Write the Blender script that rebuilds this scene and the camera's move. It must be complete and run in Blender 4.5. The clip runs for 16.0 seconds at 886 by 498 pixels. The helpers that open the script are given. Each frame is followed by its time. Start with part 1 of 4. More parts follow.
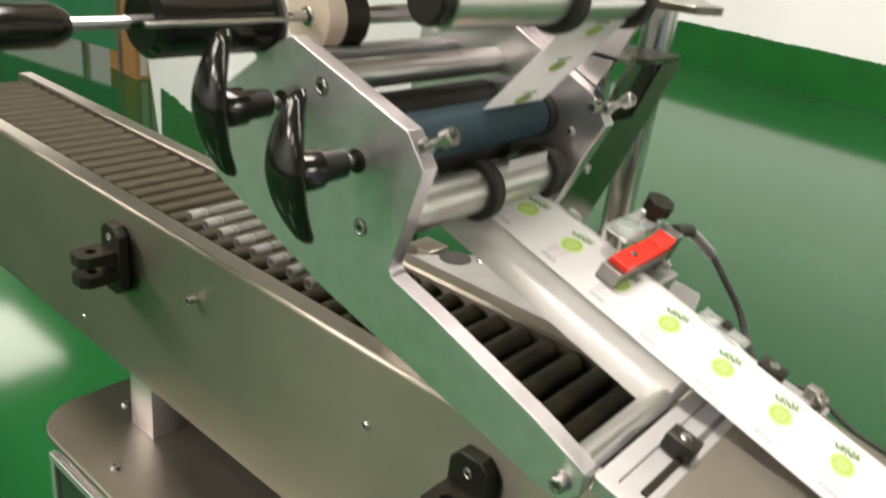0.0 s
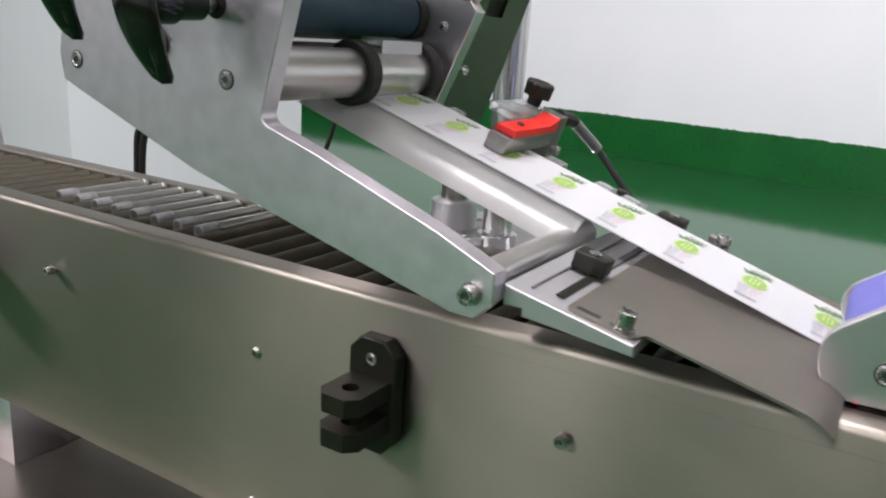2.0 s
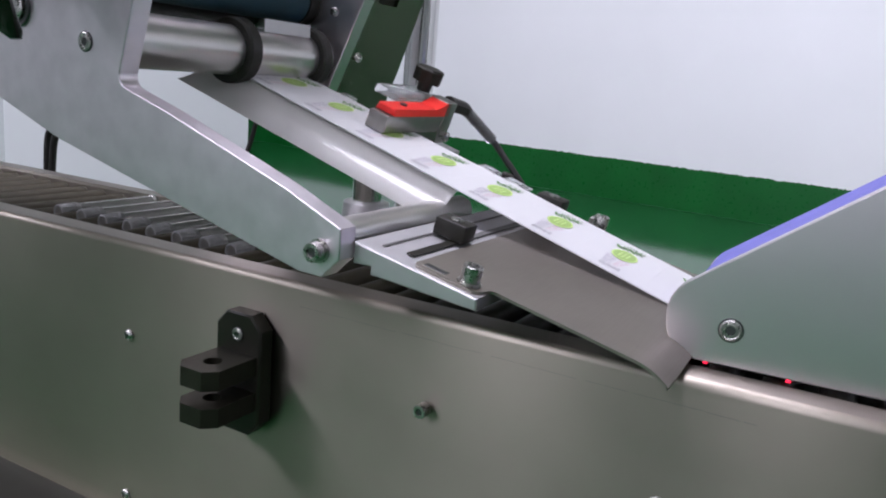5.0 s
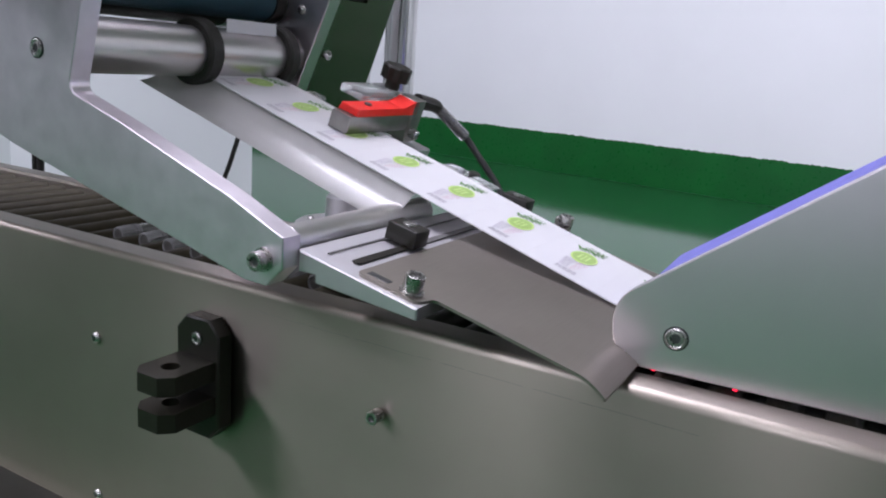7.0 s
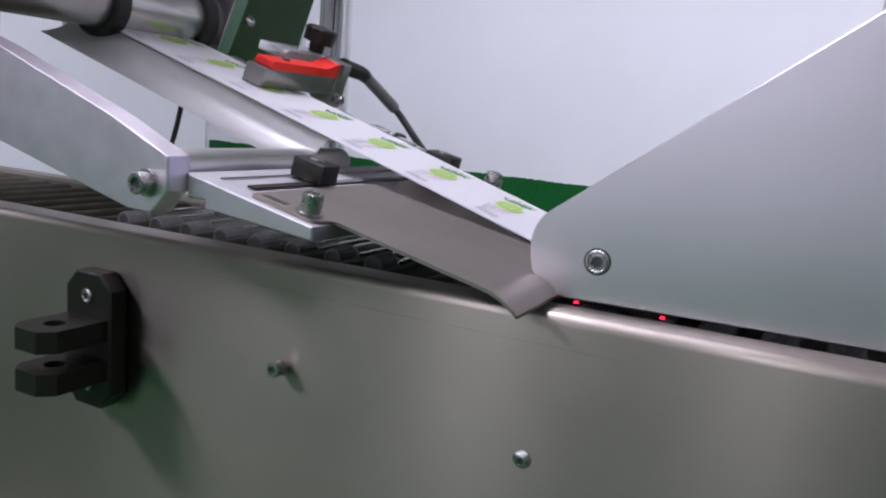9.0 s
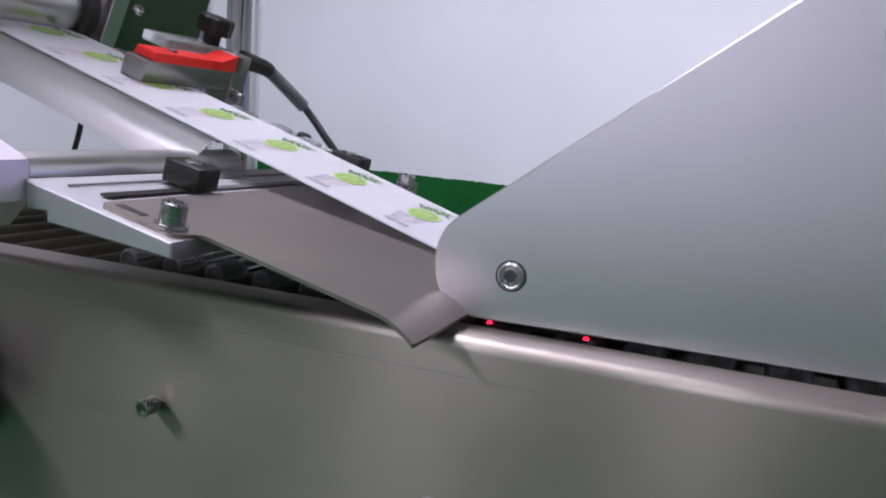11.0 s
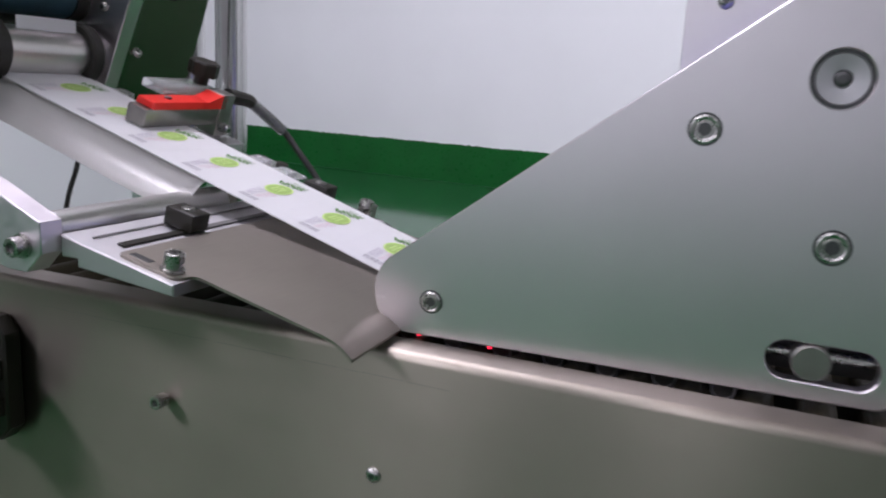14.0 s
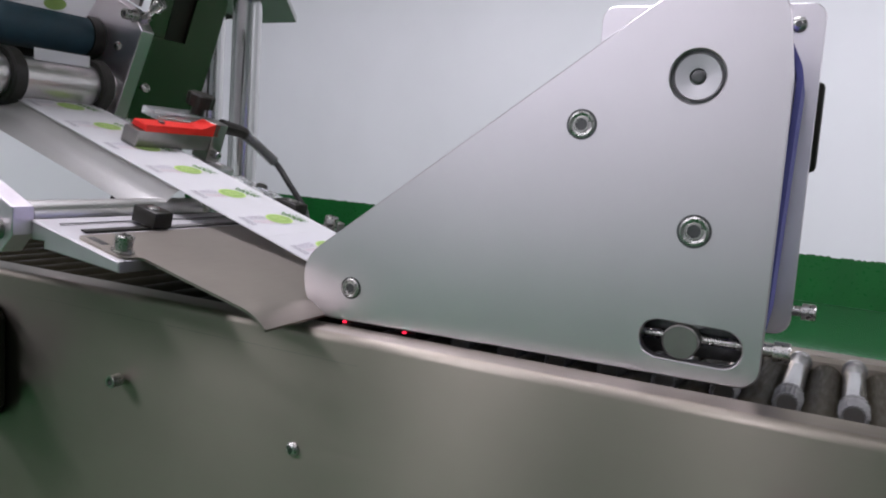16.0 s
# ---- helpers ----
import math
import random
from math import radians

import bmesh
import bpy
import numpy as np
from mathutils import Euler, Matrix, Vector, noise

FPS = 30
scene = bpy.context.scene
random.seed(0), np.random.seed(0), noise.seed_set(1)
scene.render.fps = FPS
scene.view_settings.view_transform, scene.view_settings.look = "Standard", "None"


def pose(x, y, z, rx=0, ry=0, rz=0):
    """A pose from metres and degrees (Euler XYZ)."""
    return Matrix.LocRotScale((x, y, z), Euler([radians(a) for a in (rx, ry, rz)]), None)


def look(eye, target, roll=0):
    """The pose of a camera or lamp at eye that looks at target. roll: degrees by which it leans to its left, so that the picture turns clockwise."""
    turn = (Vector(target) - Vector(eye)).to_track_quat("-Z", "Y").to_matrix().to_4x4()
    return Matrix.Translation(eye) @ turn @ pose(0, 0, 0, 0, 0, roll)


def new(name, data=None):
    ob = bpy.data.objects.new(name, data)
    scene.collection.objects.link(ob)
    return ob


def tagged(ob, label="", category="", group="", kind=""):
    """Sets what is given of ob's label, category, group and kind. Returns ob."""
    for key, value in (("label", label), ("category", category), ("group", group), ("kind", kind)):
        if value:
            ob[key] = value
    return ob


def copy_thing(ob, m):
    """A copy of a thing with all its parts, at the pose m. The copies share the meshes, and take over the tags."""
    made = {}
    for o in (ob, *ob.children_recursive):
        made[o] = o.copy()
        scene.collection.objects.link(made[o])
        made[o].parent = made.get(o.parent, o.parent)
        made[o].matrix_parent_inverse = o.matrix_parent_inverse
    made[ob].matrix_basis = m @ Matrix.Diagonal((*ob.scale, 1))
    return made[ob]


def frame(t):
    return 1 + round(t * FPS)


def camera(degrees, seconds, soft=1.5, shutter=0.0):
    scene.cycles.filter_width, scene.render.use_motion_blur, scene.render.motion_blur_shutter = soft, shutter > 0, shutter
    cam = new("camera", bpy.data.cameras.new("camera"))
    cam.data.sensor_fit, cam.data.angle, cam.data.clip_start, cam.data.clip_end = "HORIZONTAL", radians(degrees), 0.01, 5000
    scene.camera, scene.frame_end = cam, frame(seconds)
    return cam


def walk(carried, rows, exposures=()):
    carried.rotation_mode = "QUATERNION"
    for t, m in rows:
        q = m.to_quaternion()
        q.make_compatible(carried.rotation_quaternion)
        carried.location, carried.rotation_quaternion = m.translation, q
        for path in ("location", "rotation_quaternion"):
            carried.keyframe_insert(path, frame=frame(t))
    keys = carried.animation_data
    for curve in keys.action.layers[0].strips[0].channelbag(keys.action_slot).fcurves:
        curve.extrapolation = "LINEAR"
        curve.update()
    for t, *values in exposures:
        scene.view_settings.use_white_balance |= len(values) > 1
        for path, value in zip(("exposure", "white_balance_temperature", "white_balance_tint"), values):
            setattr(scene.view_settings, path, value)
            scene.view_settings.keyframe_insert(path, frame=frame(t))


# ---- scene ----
cam = camera(58.4, 16.0, 2.0, 0.4)
PATH = [
    (0.0, 0.0006, -0.4198, 1.2075, 66.06, -6.62, 41.01),
    (0.2, -0.0030, -0.4100, 1.1790, 65.40, -5.70, 39.10),
    (0.5, -0.0234, -0.3933, 1.1321, 66.69, -4.93, 35.72),
    (1.0, -0.0557, -0.4004, 1.0775, 68.51, -3.51, 30.71),
    (1.5, -0.0297, -0.4217, 1.0624, 71.96, -4.76, 29.62),
    (2.0, 0.0301, -0.4261, 1.0299, 74.89, -3.63, 31.72),
    (2.5, 0.0903, -0.4311, 1.0109, 77.81, -5.46, 35.22),
    (3.0, 0.087, -0.4346, 1.0072, 79.19, -6.67, 35.33),
    (3.5, 0.0611, -0.4404, 0.9983, 79.07, -5.25, 30.9),
    (4.0, 0.0667, -0.4255, 0.9888, 78.28, -4.8, 28.6),
    (6.5, 0.1118, -0.3769, 0.9902, 77.46, -4.37, 30.14),
    (7.0, 0.1159, -0.3718, 1.0034, 76.66, -4.03, 30.08),
    (7.5, 0.1223, -0.3635, 0.9926, 77.44, -3.68, 29.36),
    (8.0, 0.1221, -0.3503, 0.9681, 79.02, -4.14, 29.14),
    (8.5, 0.126, -0.3407, 0.9483, 80.81, -4.13, 28.31),
    (9.0, 0.1343, -0.336, 0.9362, 80.46, -4.48, 27.43),
    (9.5, 0.1298, -0.3248, 0.941, 81.1, -4.35, 23.85),
    (12.0, 0.1323, -0.2651, 0.93, 80.54, -3.97, 23.25),
    (12.5, 0.1405, -0.2715, 0.9443, 79.82, -3.33, 24.1),
    (13.0, 0.1491, -0.2868, 0.9576, 79.08, -2.28, 26.48),
    (13.5, 0.1742, -0.3126, 0.9699, 78.41, -2.23, 25.86),
    (14.0, 0.1963, -0.3526, 0.9894, 78.14, -2.91, 23.19),
    (14.5, 0.218, -0.3802, 0.9768, 81.17, -2.15, 18.84),
    (15.0, 0.2515, -0.3833, 0.9621, 82.23, -2.47, 21.72),
    (15.5, 0.273, -0.3738, 0.9592, 83.3, -3.7, 25.07),
    (16.0, 0.2889, -0.3593, 0.9528, 83.53, -3.93, 27.6),
]
EXPOSURES = [(0.0, 0.96, 7200, 13), (0.6, 0.87, 6800, 15), (1.6, 0.68, 6350, 19), (3.2, 0.43, 5950, 24), (7.6, 0.38, 5750, 27), (9.5, 0.26, 5700, 30), (13.6, 0.25, 5750, 30), (14.5, 0.20, 6150, 24), (16.0, 0.20, 6000, 24)]
walk(cam, [(t, pose(*row)) for t, *row in PATH], EXPOSURES)

# ---- world and light ----
world = bpy.data.worlds.new("room_air")
scene.world = world
world.use_nodes = True
world.node_tree.nodes["Background"].inputs[0].default_value = (0.75, 0.82, 0.9, 1)
world.node_tree.nodes["Background"].inputs[1].default_value = 0.05


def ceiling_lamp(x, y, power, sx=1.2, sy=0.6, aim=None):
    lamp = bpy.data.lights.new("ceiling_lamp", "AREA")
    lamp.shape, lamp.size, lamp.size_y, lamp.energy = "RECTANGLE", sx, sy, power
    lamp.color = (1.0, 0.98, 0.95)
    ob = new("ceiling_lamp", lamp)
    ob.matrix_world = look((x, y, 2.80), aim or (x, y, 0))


# unseen lamps over the machine and along the near side of the room
# those at x -4.6 and -0.5 are added fill for column and web
for lx, ly, lp in ((2.2, -3.4, 7), (-4.6, -1.6, 32), (-0.5, 0.5, 36), (-6.6, 1.9, 16), (3.9, 1.2, 55)):
    ceiling_lamp(lx, ly, lp)
ceiling_lamp(-2.4, -1.9, 34, 0.6, 1.2)
ceiling_lamp(-1.65, -3.5, 33, 0.4, 1.0)
ceiling_lamp(-0.1, -3.5, 19, 0.4, 1.0)
ceiling_lamp(0.3, -1.0, 18, 4.0, 0.12)
# unseen washers added to brighten the far wall, turned to it
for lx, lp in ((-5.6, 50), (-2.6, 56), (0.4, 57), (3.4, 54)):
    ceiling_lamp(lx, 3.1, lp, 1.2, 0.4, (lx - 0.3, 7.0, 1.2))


# ---- materials ----
def nodes_of(name):
    m = bpy.data.materials.new(name)
    m.use_nodes = True
    return m, m.node_tree.nodes, m.node_tree.links, m.node_tree.nodes["Principled BSDF"]


def paint(name, colour, rough=0.5, metal=0.0, vary=0.12, scale=30.0, bump=0.05, stretch=(1, 1, 1), rough_vary=0.12, coat=0.0, fine=400.0, spec=0.5):
    """A surface with broad stains and fine grain, both at real size."""
    m, n, l, b = nodes_of(name)
    tc, mp = n.new("ShaderNodeTexCoord"), n.new("ShaderNodeMapping")
    l.new(tc.outputs["Object"], mp.inputs["Vector"])
    mp.inputs["Scale"].default_value = stretch
    big, small = n.new("ShaderNodeTexNoise"), n.new("ShaderNodeTexNoise")
    big.inputs["Scale"].default_value, big.inputs["Detail"].default_value = scale, 4
    small.inputs["Scale"].default_value, small.inputs["Detail"].default_value = fine, 3
    l.new(tc.outputs["Object"], big.inputs["Vector"])
    l.new(mp.outputs["Vector"], small.inputs["Vector"])
    ramp = n.new("ShaderNodeMapRange")
    ramp.inputs["From Min"].default_value, ramp.inputs["From Max"].default_value = 0.3, 0.7
    ramp.inputs["To Min"].default_value, ramp.inputs["To Max"].default_value = 1 - vary, 1 + vary
    l.new(big.outputs["Fac"], ramp.inputs["Value"])
    mul = n.new("ShaderNodeVectorMath")
    mul.operation = "SCALE"
    mul.inputs[0].default_value = colour
    l.new(ramp.outputs["Result"], mul.inputs["Scale"])
    l.new(mul.outputs["Vector"], b.inputs["Base Color"])
    rr = n.new("ShaderNodeMapRange")
    rr.inputs["From Min"].default_value, rr.inputs["From Max"].default_value = 0.3, 0.7
    rr.inputs["To Min"].default_value, rr.inputs["To Max"].default_value = max(0.02, rough * (1 - rough_vary)), rough * (1 + rough_vary)
    l.new(small.outputs["Fac"], rr.inputs["Value"])
    l.new(rr.outputs["Result"], b.inputs["Roughness"])
    b.inputs["Metallic"].default_value = metal
    b.inputs["Coat Weight"].default_value = coat
    b.inputs["Specular IOR Level"].default_value = spec
    if bump:
        bp = n.new("ShaderNodeBump")
        bp.inputs["Strength"].default_value, bp.inputs["Distance"].default_value = bump, 0.0004
        l.new(small.outputs["Fac"], bp.inputs["Height"])
        l.new(bp.outputs["Normal"], b.inputs["Normal"])
    return m


STEEL = paint("brushed_stainless_steel", (0.325, 0.292, 0.247), 0.33, 1.0, 0.07, 9, 0.0, (0.006, 1, 1.6), 0.12, fine=1400)
STEEL_DARK = paint("polished_stainless_steel", (0.20, 0.19, 0.15), 0.18, 1.0, 0.06, 9, 0.0, (1, 1, 0.05), 0.06, fine=900)
PEEL = paint("satin_steel_sheet", (0.31, 0.282, 0.245), 0.42, 1.0, 0.05, 20, 0.0, (1, 0.03, 1), 0.06, fine=1200)
ALU = paint("milled_aluminium", (0.76, 0.715, 0.75), 0.39, 1.0, 0.06, 70, 0.02, (1, 1, 1), 0.09, fine=140)
ALU_PLATE = paint("bead_blasted_aluminium", (0.77, 0.725, 0.75), 0.31, 1.0, 0.03, 14, 0.05, (1, 1, 1), 0.10, fine=900)
ALU_EDGE = paint("anodised_aluminium", (0.61, 0.60, 0.61), 0.44, 1.0, 0.04, 40, 0.0, (1, 1, 1), 0.05, fine=900)
CHROME = paint("chromed_steel", (0.56, 0.56, 0.55), 0.16, 1.0, 0.03, 30, 0.0)
TUBE = paint("turned_steel", (0.66, 0.65, 0.63), 0.34, 1.0, 0.04, 30, 0.0, (1, 0.02, 1), 0.05, fine=900)
TURNED = paint("turned_aluminium", (0.52, 0.51, 0.52), 0.30, 1.0, 0.03, 30, 0.0, (1, 1, 1), 0.05, fine=900)
SCREW = paint("zinc_plated_steel", (0.46, 0.45, 0.43), 0.28, 1.0, 0.08, 200, 0.04)
# darker copy of screw steel, shade of sockets and bores put into the colour
HOLE = paint("shadowed_socket_steel", (0.12, 0.12, 0.12), 0.4, 1.0, 0.1, 300, 0.0)
BLACK = paint("black_moulded_plastic", (0.012, 0.011, 0.007), 0.42, 0.0, 0.2, 60, 0.12, fine=1500, spec=0.32)
BAKELITE = paint("black_bakelite", (0.008, 0.007, 0.006), 0.14, 0.0, 0.2, 40, 0.02)
RUBBER = paint("black_rubber", (0.013, 0.012, 0.008), 0.6, 0.0, 0.2, 80, 0.15)
ROLLER = paint("dark_conveyor_roller", (0.042, 0.035, 0.019), 0.55, 0.0, 0.2, 60, 0.08, (1, 0.1, 1), 0.2, fine=700, spec=0.28)
BLUE_ROLL = paint("dark_blue_silicone", (0.008, 0.036, 0.050), 0.6, 0.0, 0.15, 60, 0.1, fine=900)
CHUTE = paint("off_white_coated_sheet", (0.70, 0.69, 0.67), 0.38, 0.25, 0.03, 30, 0.0, (0.05, 1, 1), 0.06, fine=900)
BELT = paint("blue_foam_belt", (0.14, 0.14, 0.44), 0.7, 0.0, 0.1, 80, 0.2, fine=1500)
# shade of milled grooves put into the colour; also used for scratches
GROOVE = paint("shaded_milled_groove", (0.20, 0.195, 0.19), 0.5, 1.0, 0.1, 60, 0.05)
PAPER = paint("glassine_backing_paper", (0.80, 0.80, 0.80), 0.42, 0.0, 0.015, 40, 0.03, fine=1500)
LABEL = paint("white_label_film", (0.92, 0.92, 0.92), 0.35, 0.0, 0.01, 40, 0.0)
LIME = paint("lime_green_ink", (0.31, 0.47, 0.12), 0.4, 0.0, 0.05, 200, 0.0)
PALE = paint("pale_lime_ink", (0.55, 0.72, 0.25), 0.4, 0.0, 0.05, 200, 0.0)
LEAF = paint("dark_green_ink", (0.13, 0.27, 0.08), 0.4, 0.0, 0.1, 200, 0.0)
GREY_PALE = paint("pale_lilac_ink", (0.60, 0.56, 0.63), 0.4, 0.0, 0.05, 200, 0.0)
PINK = paint("pale_pink_ink", (0.80, 0.63, 0.67), 0.4, 0.0, 0.05, 200, 0.0)
GREEN_INK = paint("grey_green_ink", (0.38, 0.46, 0.34), 0.4, 0.0, 0.05, 200, 0.0)
for paper in (PAPER, LABEL):
    pn, pl = paper.node_tree.nodes, paper.node_tree.links
    through_paper, mix = pn.new("ShaderNodeBsdfTranslucent"), pn.new("ShaderNodeMixShader")
    through_paper.inputs["Color"].default_value = (0.92, 0.92, 0.92, 1)
    mix.inputs[0].default_value = 0.5
    pl.new(pn["Principled BSDF"].outputs[0], mix.inputs[1])
    pl.new(through_paper.outputs[0], mix.inputs[2])
    pl.new(mix.outputs[0], pn["Material Output"].inputs["Surface"])
GREY_INK = paint("grey_ink", (0.46, 0.44, 0.47), 0.4, 0.0, 0.05, 200, 0.0)
RED = paint("red_sensor_plastic", (0.75, 0.025, 0.015), 0.35, 0.0, 0.05, 80, 0.02)
SENSOR = paint("grey_sensor_casting", (0.30, 0.29, 0.27), 0.32, 0.85, 0.1, 80, 0.05)
CABLE = paint("black_cable_sheath", (0.015, 0.014, 0.013), 0.45, 0.0, 0.1, 60, 0.05)
VIAL_BODY = paint("silver_grey_vial", (0.30, 0.30, 0.28), 0.20, 0.55, 0.10, 160, 0.03, coat=0.5, fine=300)
VIAL_CAP = paint("grey_vial_cap", (0.24, 0.24, 0.235), 0.45, 0.0, 0.15, 160, 0.3, (1, 0.1, 1))
WALL = paint("white_wall_paint", (0.80, 0.81, 0.83), 0.45, 0.0, 0.02, 1.2, 0.05, fine=60)
GREEN_WALL = paint("green_skirting_paint", (0.003, 0.100, 0.016), 0.3, 0.0, 0.12, 3, 0.1, fine=40)
CEIL = paint("grey_ceiling_panel", (0.34, 0.32, 0.29), 0.6, 0.0, 0.02, 2, 0.05)
CARD = paint("brown_cardboard", (0.42, 0.22, 0.08), 0.8, 0.0, 0.1, 12, 0.1, (1, 1, 8))
BLUE_TABLE = paint("blue_table_laminate", (0.05, 0.06, 0.22), 0.4, 0.0, 0.08, 8, 0.04)
GREEN_BIN = paint("green_plastic_crate", (0.03, 0.22, 0.10), 0.5, 0.0, 0.1, 8, 0.05)
DARK_GLASS = paint("smoked_cabinet_window", (0.02, 0.022, 0.02), 0.1, 0.0, 0.1, 20, 0.0)
CREAM = paint("cream_label_roll", (0.62, 0.52, 0.42), 0.5, 0.0, 0.04, 60, 0.1, (1, 1, 20))


def brush(m, amount, turn):
    n, l = m.node_tree.nodes, m.node_tree.links
    b = n["Principled BSDF"]
    tg = n.new("ShaderNodeTangent")
    tg.direction_type, tg.axis = "RADIAL", "X"
    l.new(tg.outputs["Tangent"], b.inputs["Tangent"])
    b.inputs["Anisotropic"].default_value, b.inputs["Anisotropic Rotation"].default_value = amount, turn


brush(STEEL, 0.95, 0.0)


def floor_paint():
    m, n, l, b = nodes_of("green_epoxy_floor")
    tc, a, c = n.new("ShaderNodeTexCoord"), n.new("ShaderNodeTexNoise"), n.new("ShaderNodeTexNoise")
    a.inputs["Scale"].default_value, a.inputs["Detail"].default_value = 0.9, 6
    c.inputs["Scale"].default_value, c.inputs["Detail"].default_value = 55, 3
    l.new(tc.outputs["Object"], a.inputs["Vector"])
    l.new(tc.outputs["Object"], c.inputs["Vector"])
    r = n.new("ShaderNodeValToRGB")
    r.color_ramp.elements[0].position, r.color_ramp.elements[1].position = 0.3, 0.75
    r.color_ramp.elements[0].color, r.color_ramp.elements[1].color = (0.007, 0.088, 0.022, 1), (0.011, 0.116, 0.031, 1)
    l.new(a.outputs["Fac"], r.inputs["Fac"])
    l.new(r.outputs["Color"], b.inputs["Base Color"])
    bp = n.new("ShaderNodeBump")
    bp.inputs["Strength"].default_value, bp.inputs["Distance"].default_value = 0.03, 0.002
    l.new(c.outputs["Fac"], bp.inputs["Height"])
    l.new(bp.outputs["Normal"], b.inputs["Normal"])
    b.inputs["Roughness"].default_value = 0.09
    b.inputs["Specular IOR Level"].default_value = 0.19
    return m


FLOOR = floor_paint()


def clear_plastic():
    m, n, l, b = nodes_of("clear_acrylic")
    b.inputs["Base Color"].default_value = (0.92, 0.94, 0.94, 1)
    b.inputs["Transmission Weight"].default_value = 0.86
    b.inputs["Roughness"].default_value = 0.07
    b.inputs["IOR"].default_value = 1.3
    return m


CLEAR = clear_plastic()


# glow standing for red light that falls on the rollers
def red_light():
    m, n, l, b = nodes_of("red_spot_glow")
    b.inputs["Base Color"].default_value = (0.6, 0.01, 0.01, 1)
    b.inputs["Emission Color"].default_value = (1, 0.02, 0.05, 1)
    b.inputs["Emission Strength"].default_value = 1.8
    return m


RED_LIGHT = red_light()


# ---- building helpers ----
def mesh_of(bm, name, material, smooth=True):
    me = bpy.data.meshes.new(name)
    bmesh.ops.recalc_face_normals(bm, faces=bm.faces)
    bm.to_mesh(me)
    bm.free()
    me.materials.append(material)
    if smooth:
        me.polygons.foreach_set("use_smooth", [True] * len(me.polygons))
        me.set_sharp_from_angle(angle=radians(35))
    return me


def part(name, bm, material, parent=None, label="", at=None):
    ob = new(name, mesh_of(bm, name, material))
    if parent is not None:
        ob.parent = parent
    if at is not None:
        ob.matrix_basis = at
    if label:
        ob["label"] = label
    return ob


def thing(name, label, category, group="", at=None, kind=""):
    ob = new(name)
    ob.empty_display_size = 0.05
    if at is not None:
        ob.matrix_basis = at
    return tagged(ob, label, category, group, kind)


def box(x0, x1, y0, y1, z0, z1, bev=0.0, seg=2, bm=None, m=None):
    own = bm is None
    b = bmesh.new()
    mat = Matrix.Translation(((x0 + x1) / 2, (y0 + y1) / 2, (z0 + z1) / 2)) @ Matrix.Diagonal((x1 - x0, y1 - y0, z1 - z0, 1))
    bmesh.ops.create_cube(b, size=1, matrix=mat)
    if bev:
        bmesh.ops.bevel(b, geom=b.edges[:], offset=bev, segments=seg, affect="EDGES", profile=0.5)
    if m is not None:
        b.transform(m)
    return b if own else merge(bm, b)


def merge(bm, b):
    me = bpy.data.meshes.new("tmp")
    b.to_mesh(me)
    b.free()
    bm.from_mesh(me)
    bpy.data.meshes.remove(me)
    return bm


def lathe(profile, axis="y", centre=(0, 0, 0), seg=24, bm=None):
    """Turned body: profile of (along, radius) pairs."""
    b = bm or bmesh.new()
    rings = []
    for a, r in profile:
        ring = []
        for i in range(seg):
            t = 2 * math.pi * i / seg
            c, s = r * math.cos(t), r * math.sin(t)
            v = {"x": (a, c, s), "y": (c, a, s), "z": (c, s, a)}[axis]
            ring.append(b.verts.new(Vector(v) + Vector(centre)))
        rings.append(ring)
    for p, q in zip(rings, rings[1:]):
        for i in range(seg):
            b.faces.new((p[i], p[(i + 1) % seg], q[(i + 1) % seg], q[i]))
    b.faces.new(rings[0])
    b.faces.new(rings[-1])
    return b


def rod(y0, y1, r, x, z, bev=0.0006, seg=24, axis="y"):
    c = {"y": (x, 0, z), "x": (0, x, z), "z": (x, z, 0)}[axis]
    return lathe([(y0, r - bev), (y0 + bev, r), (y1 - bev, r), (y1, r - bev)], axis, c, seg)


def prism(outline, y0, y1, bev=0.0, bm=None):
    """A plate: an outline of (x, z) pairs, thick from y0 to y1."""
    b = bmesh.new()
    front = b.faces.new([b.verts.new((x, y0, z)) for x, z in outline])
    out = bmesh.ops.extrude_face_region(b, geom=[front])
    bmesh.ops.translate(b, verts=[v for v in out["geom"] if isinstance(v, bmesh.types.BMVert)], vec=(0, y1 - y0, 0))
    bmesh.ops.recalc_face_normals(b, faces=b.faces)
    if bev:
        es = [e for e in b.edges if abs(e.verts[0].co.y - e.verts[1].co.y) < 1e-7]
        bmesh.ops.bevel(b, geom=es, offset=bev, segments=1, affect="EDGES")
    return b if bm is None else merge(bm, b)


def rounded(points, radii, seg=6):
    """An outline with its corners rounded."""
    out, n = [], len(points)
    for i, (p, r) in enumerate(zip(points, radii)):
        p = Vector(p)
        if r <= 0:
            out.append(tuple(p))
            continue
        a, c = (Vector(points[i - 1]) - p).normalized(), (Vector(points[(i + 1) % n]) - p).normalized()
        half = a.angle(c) / 2
        t = min(r / math.tan(half), 0.49 * min((Vector(points[i - 1]) - p).length, (Vector(points[(i + 1) % n]) - p).length))
        r2 = t * math.tan(half)
        mid = p + (a + c).normalized() * (r2 / math.sin(half))
        s, e = p + a * t - mid, p + c * t - mid
        for k in range(seg + 1):
            v = s.lerp(e, k / seg)
            out.append(tuple(mid + v.normalized() * r2))
    return out


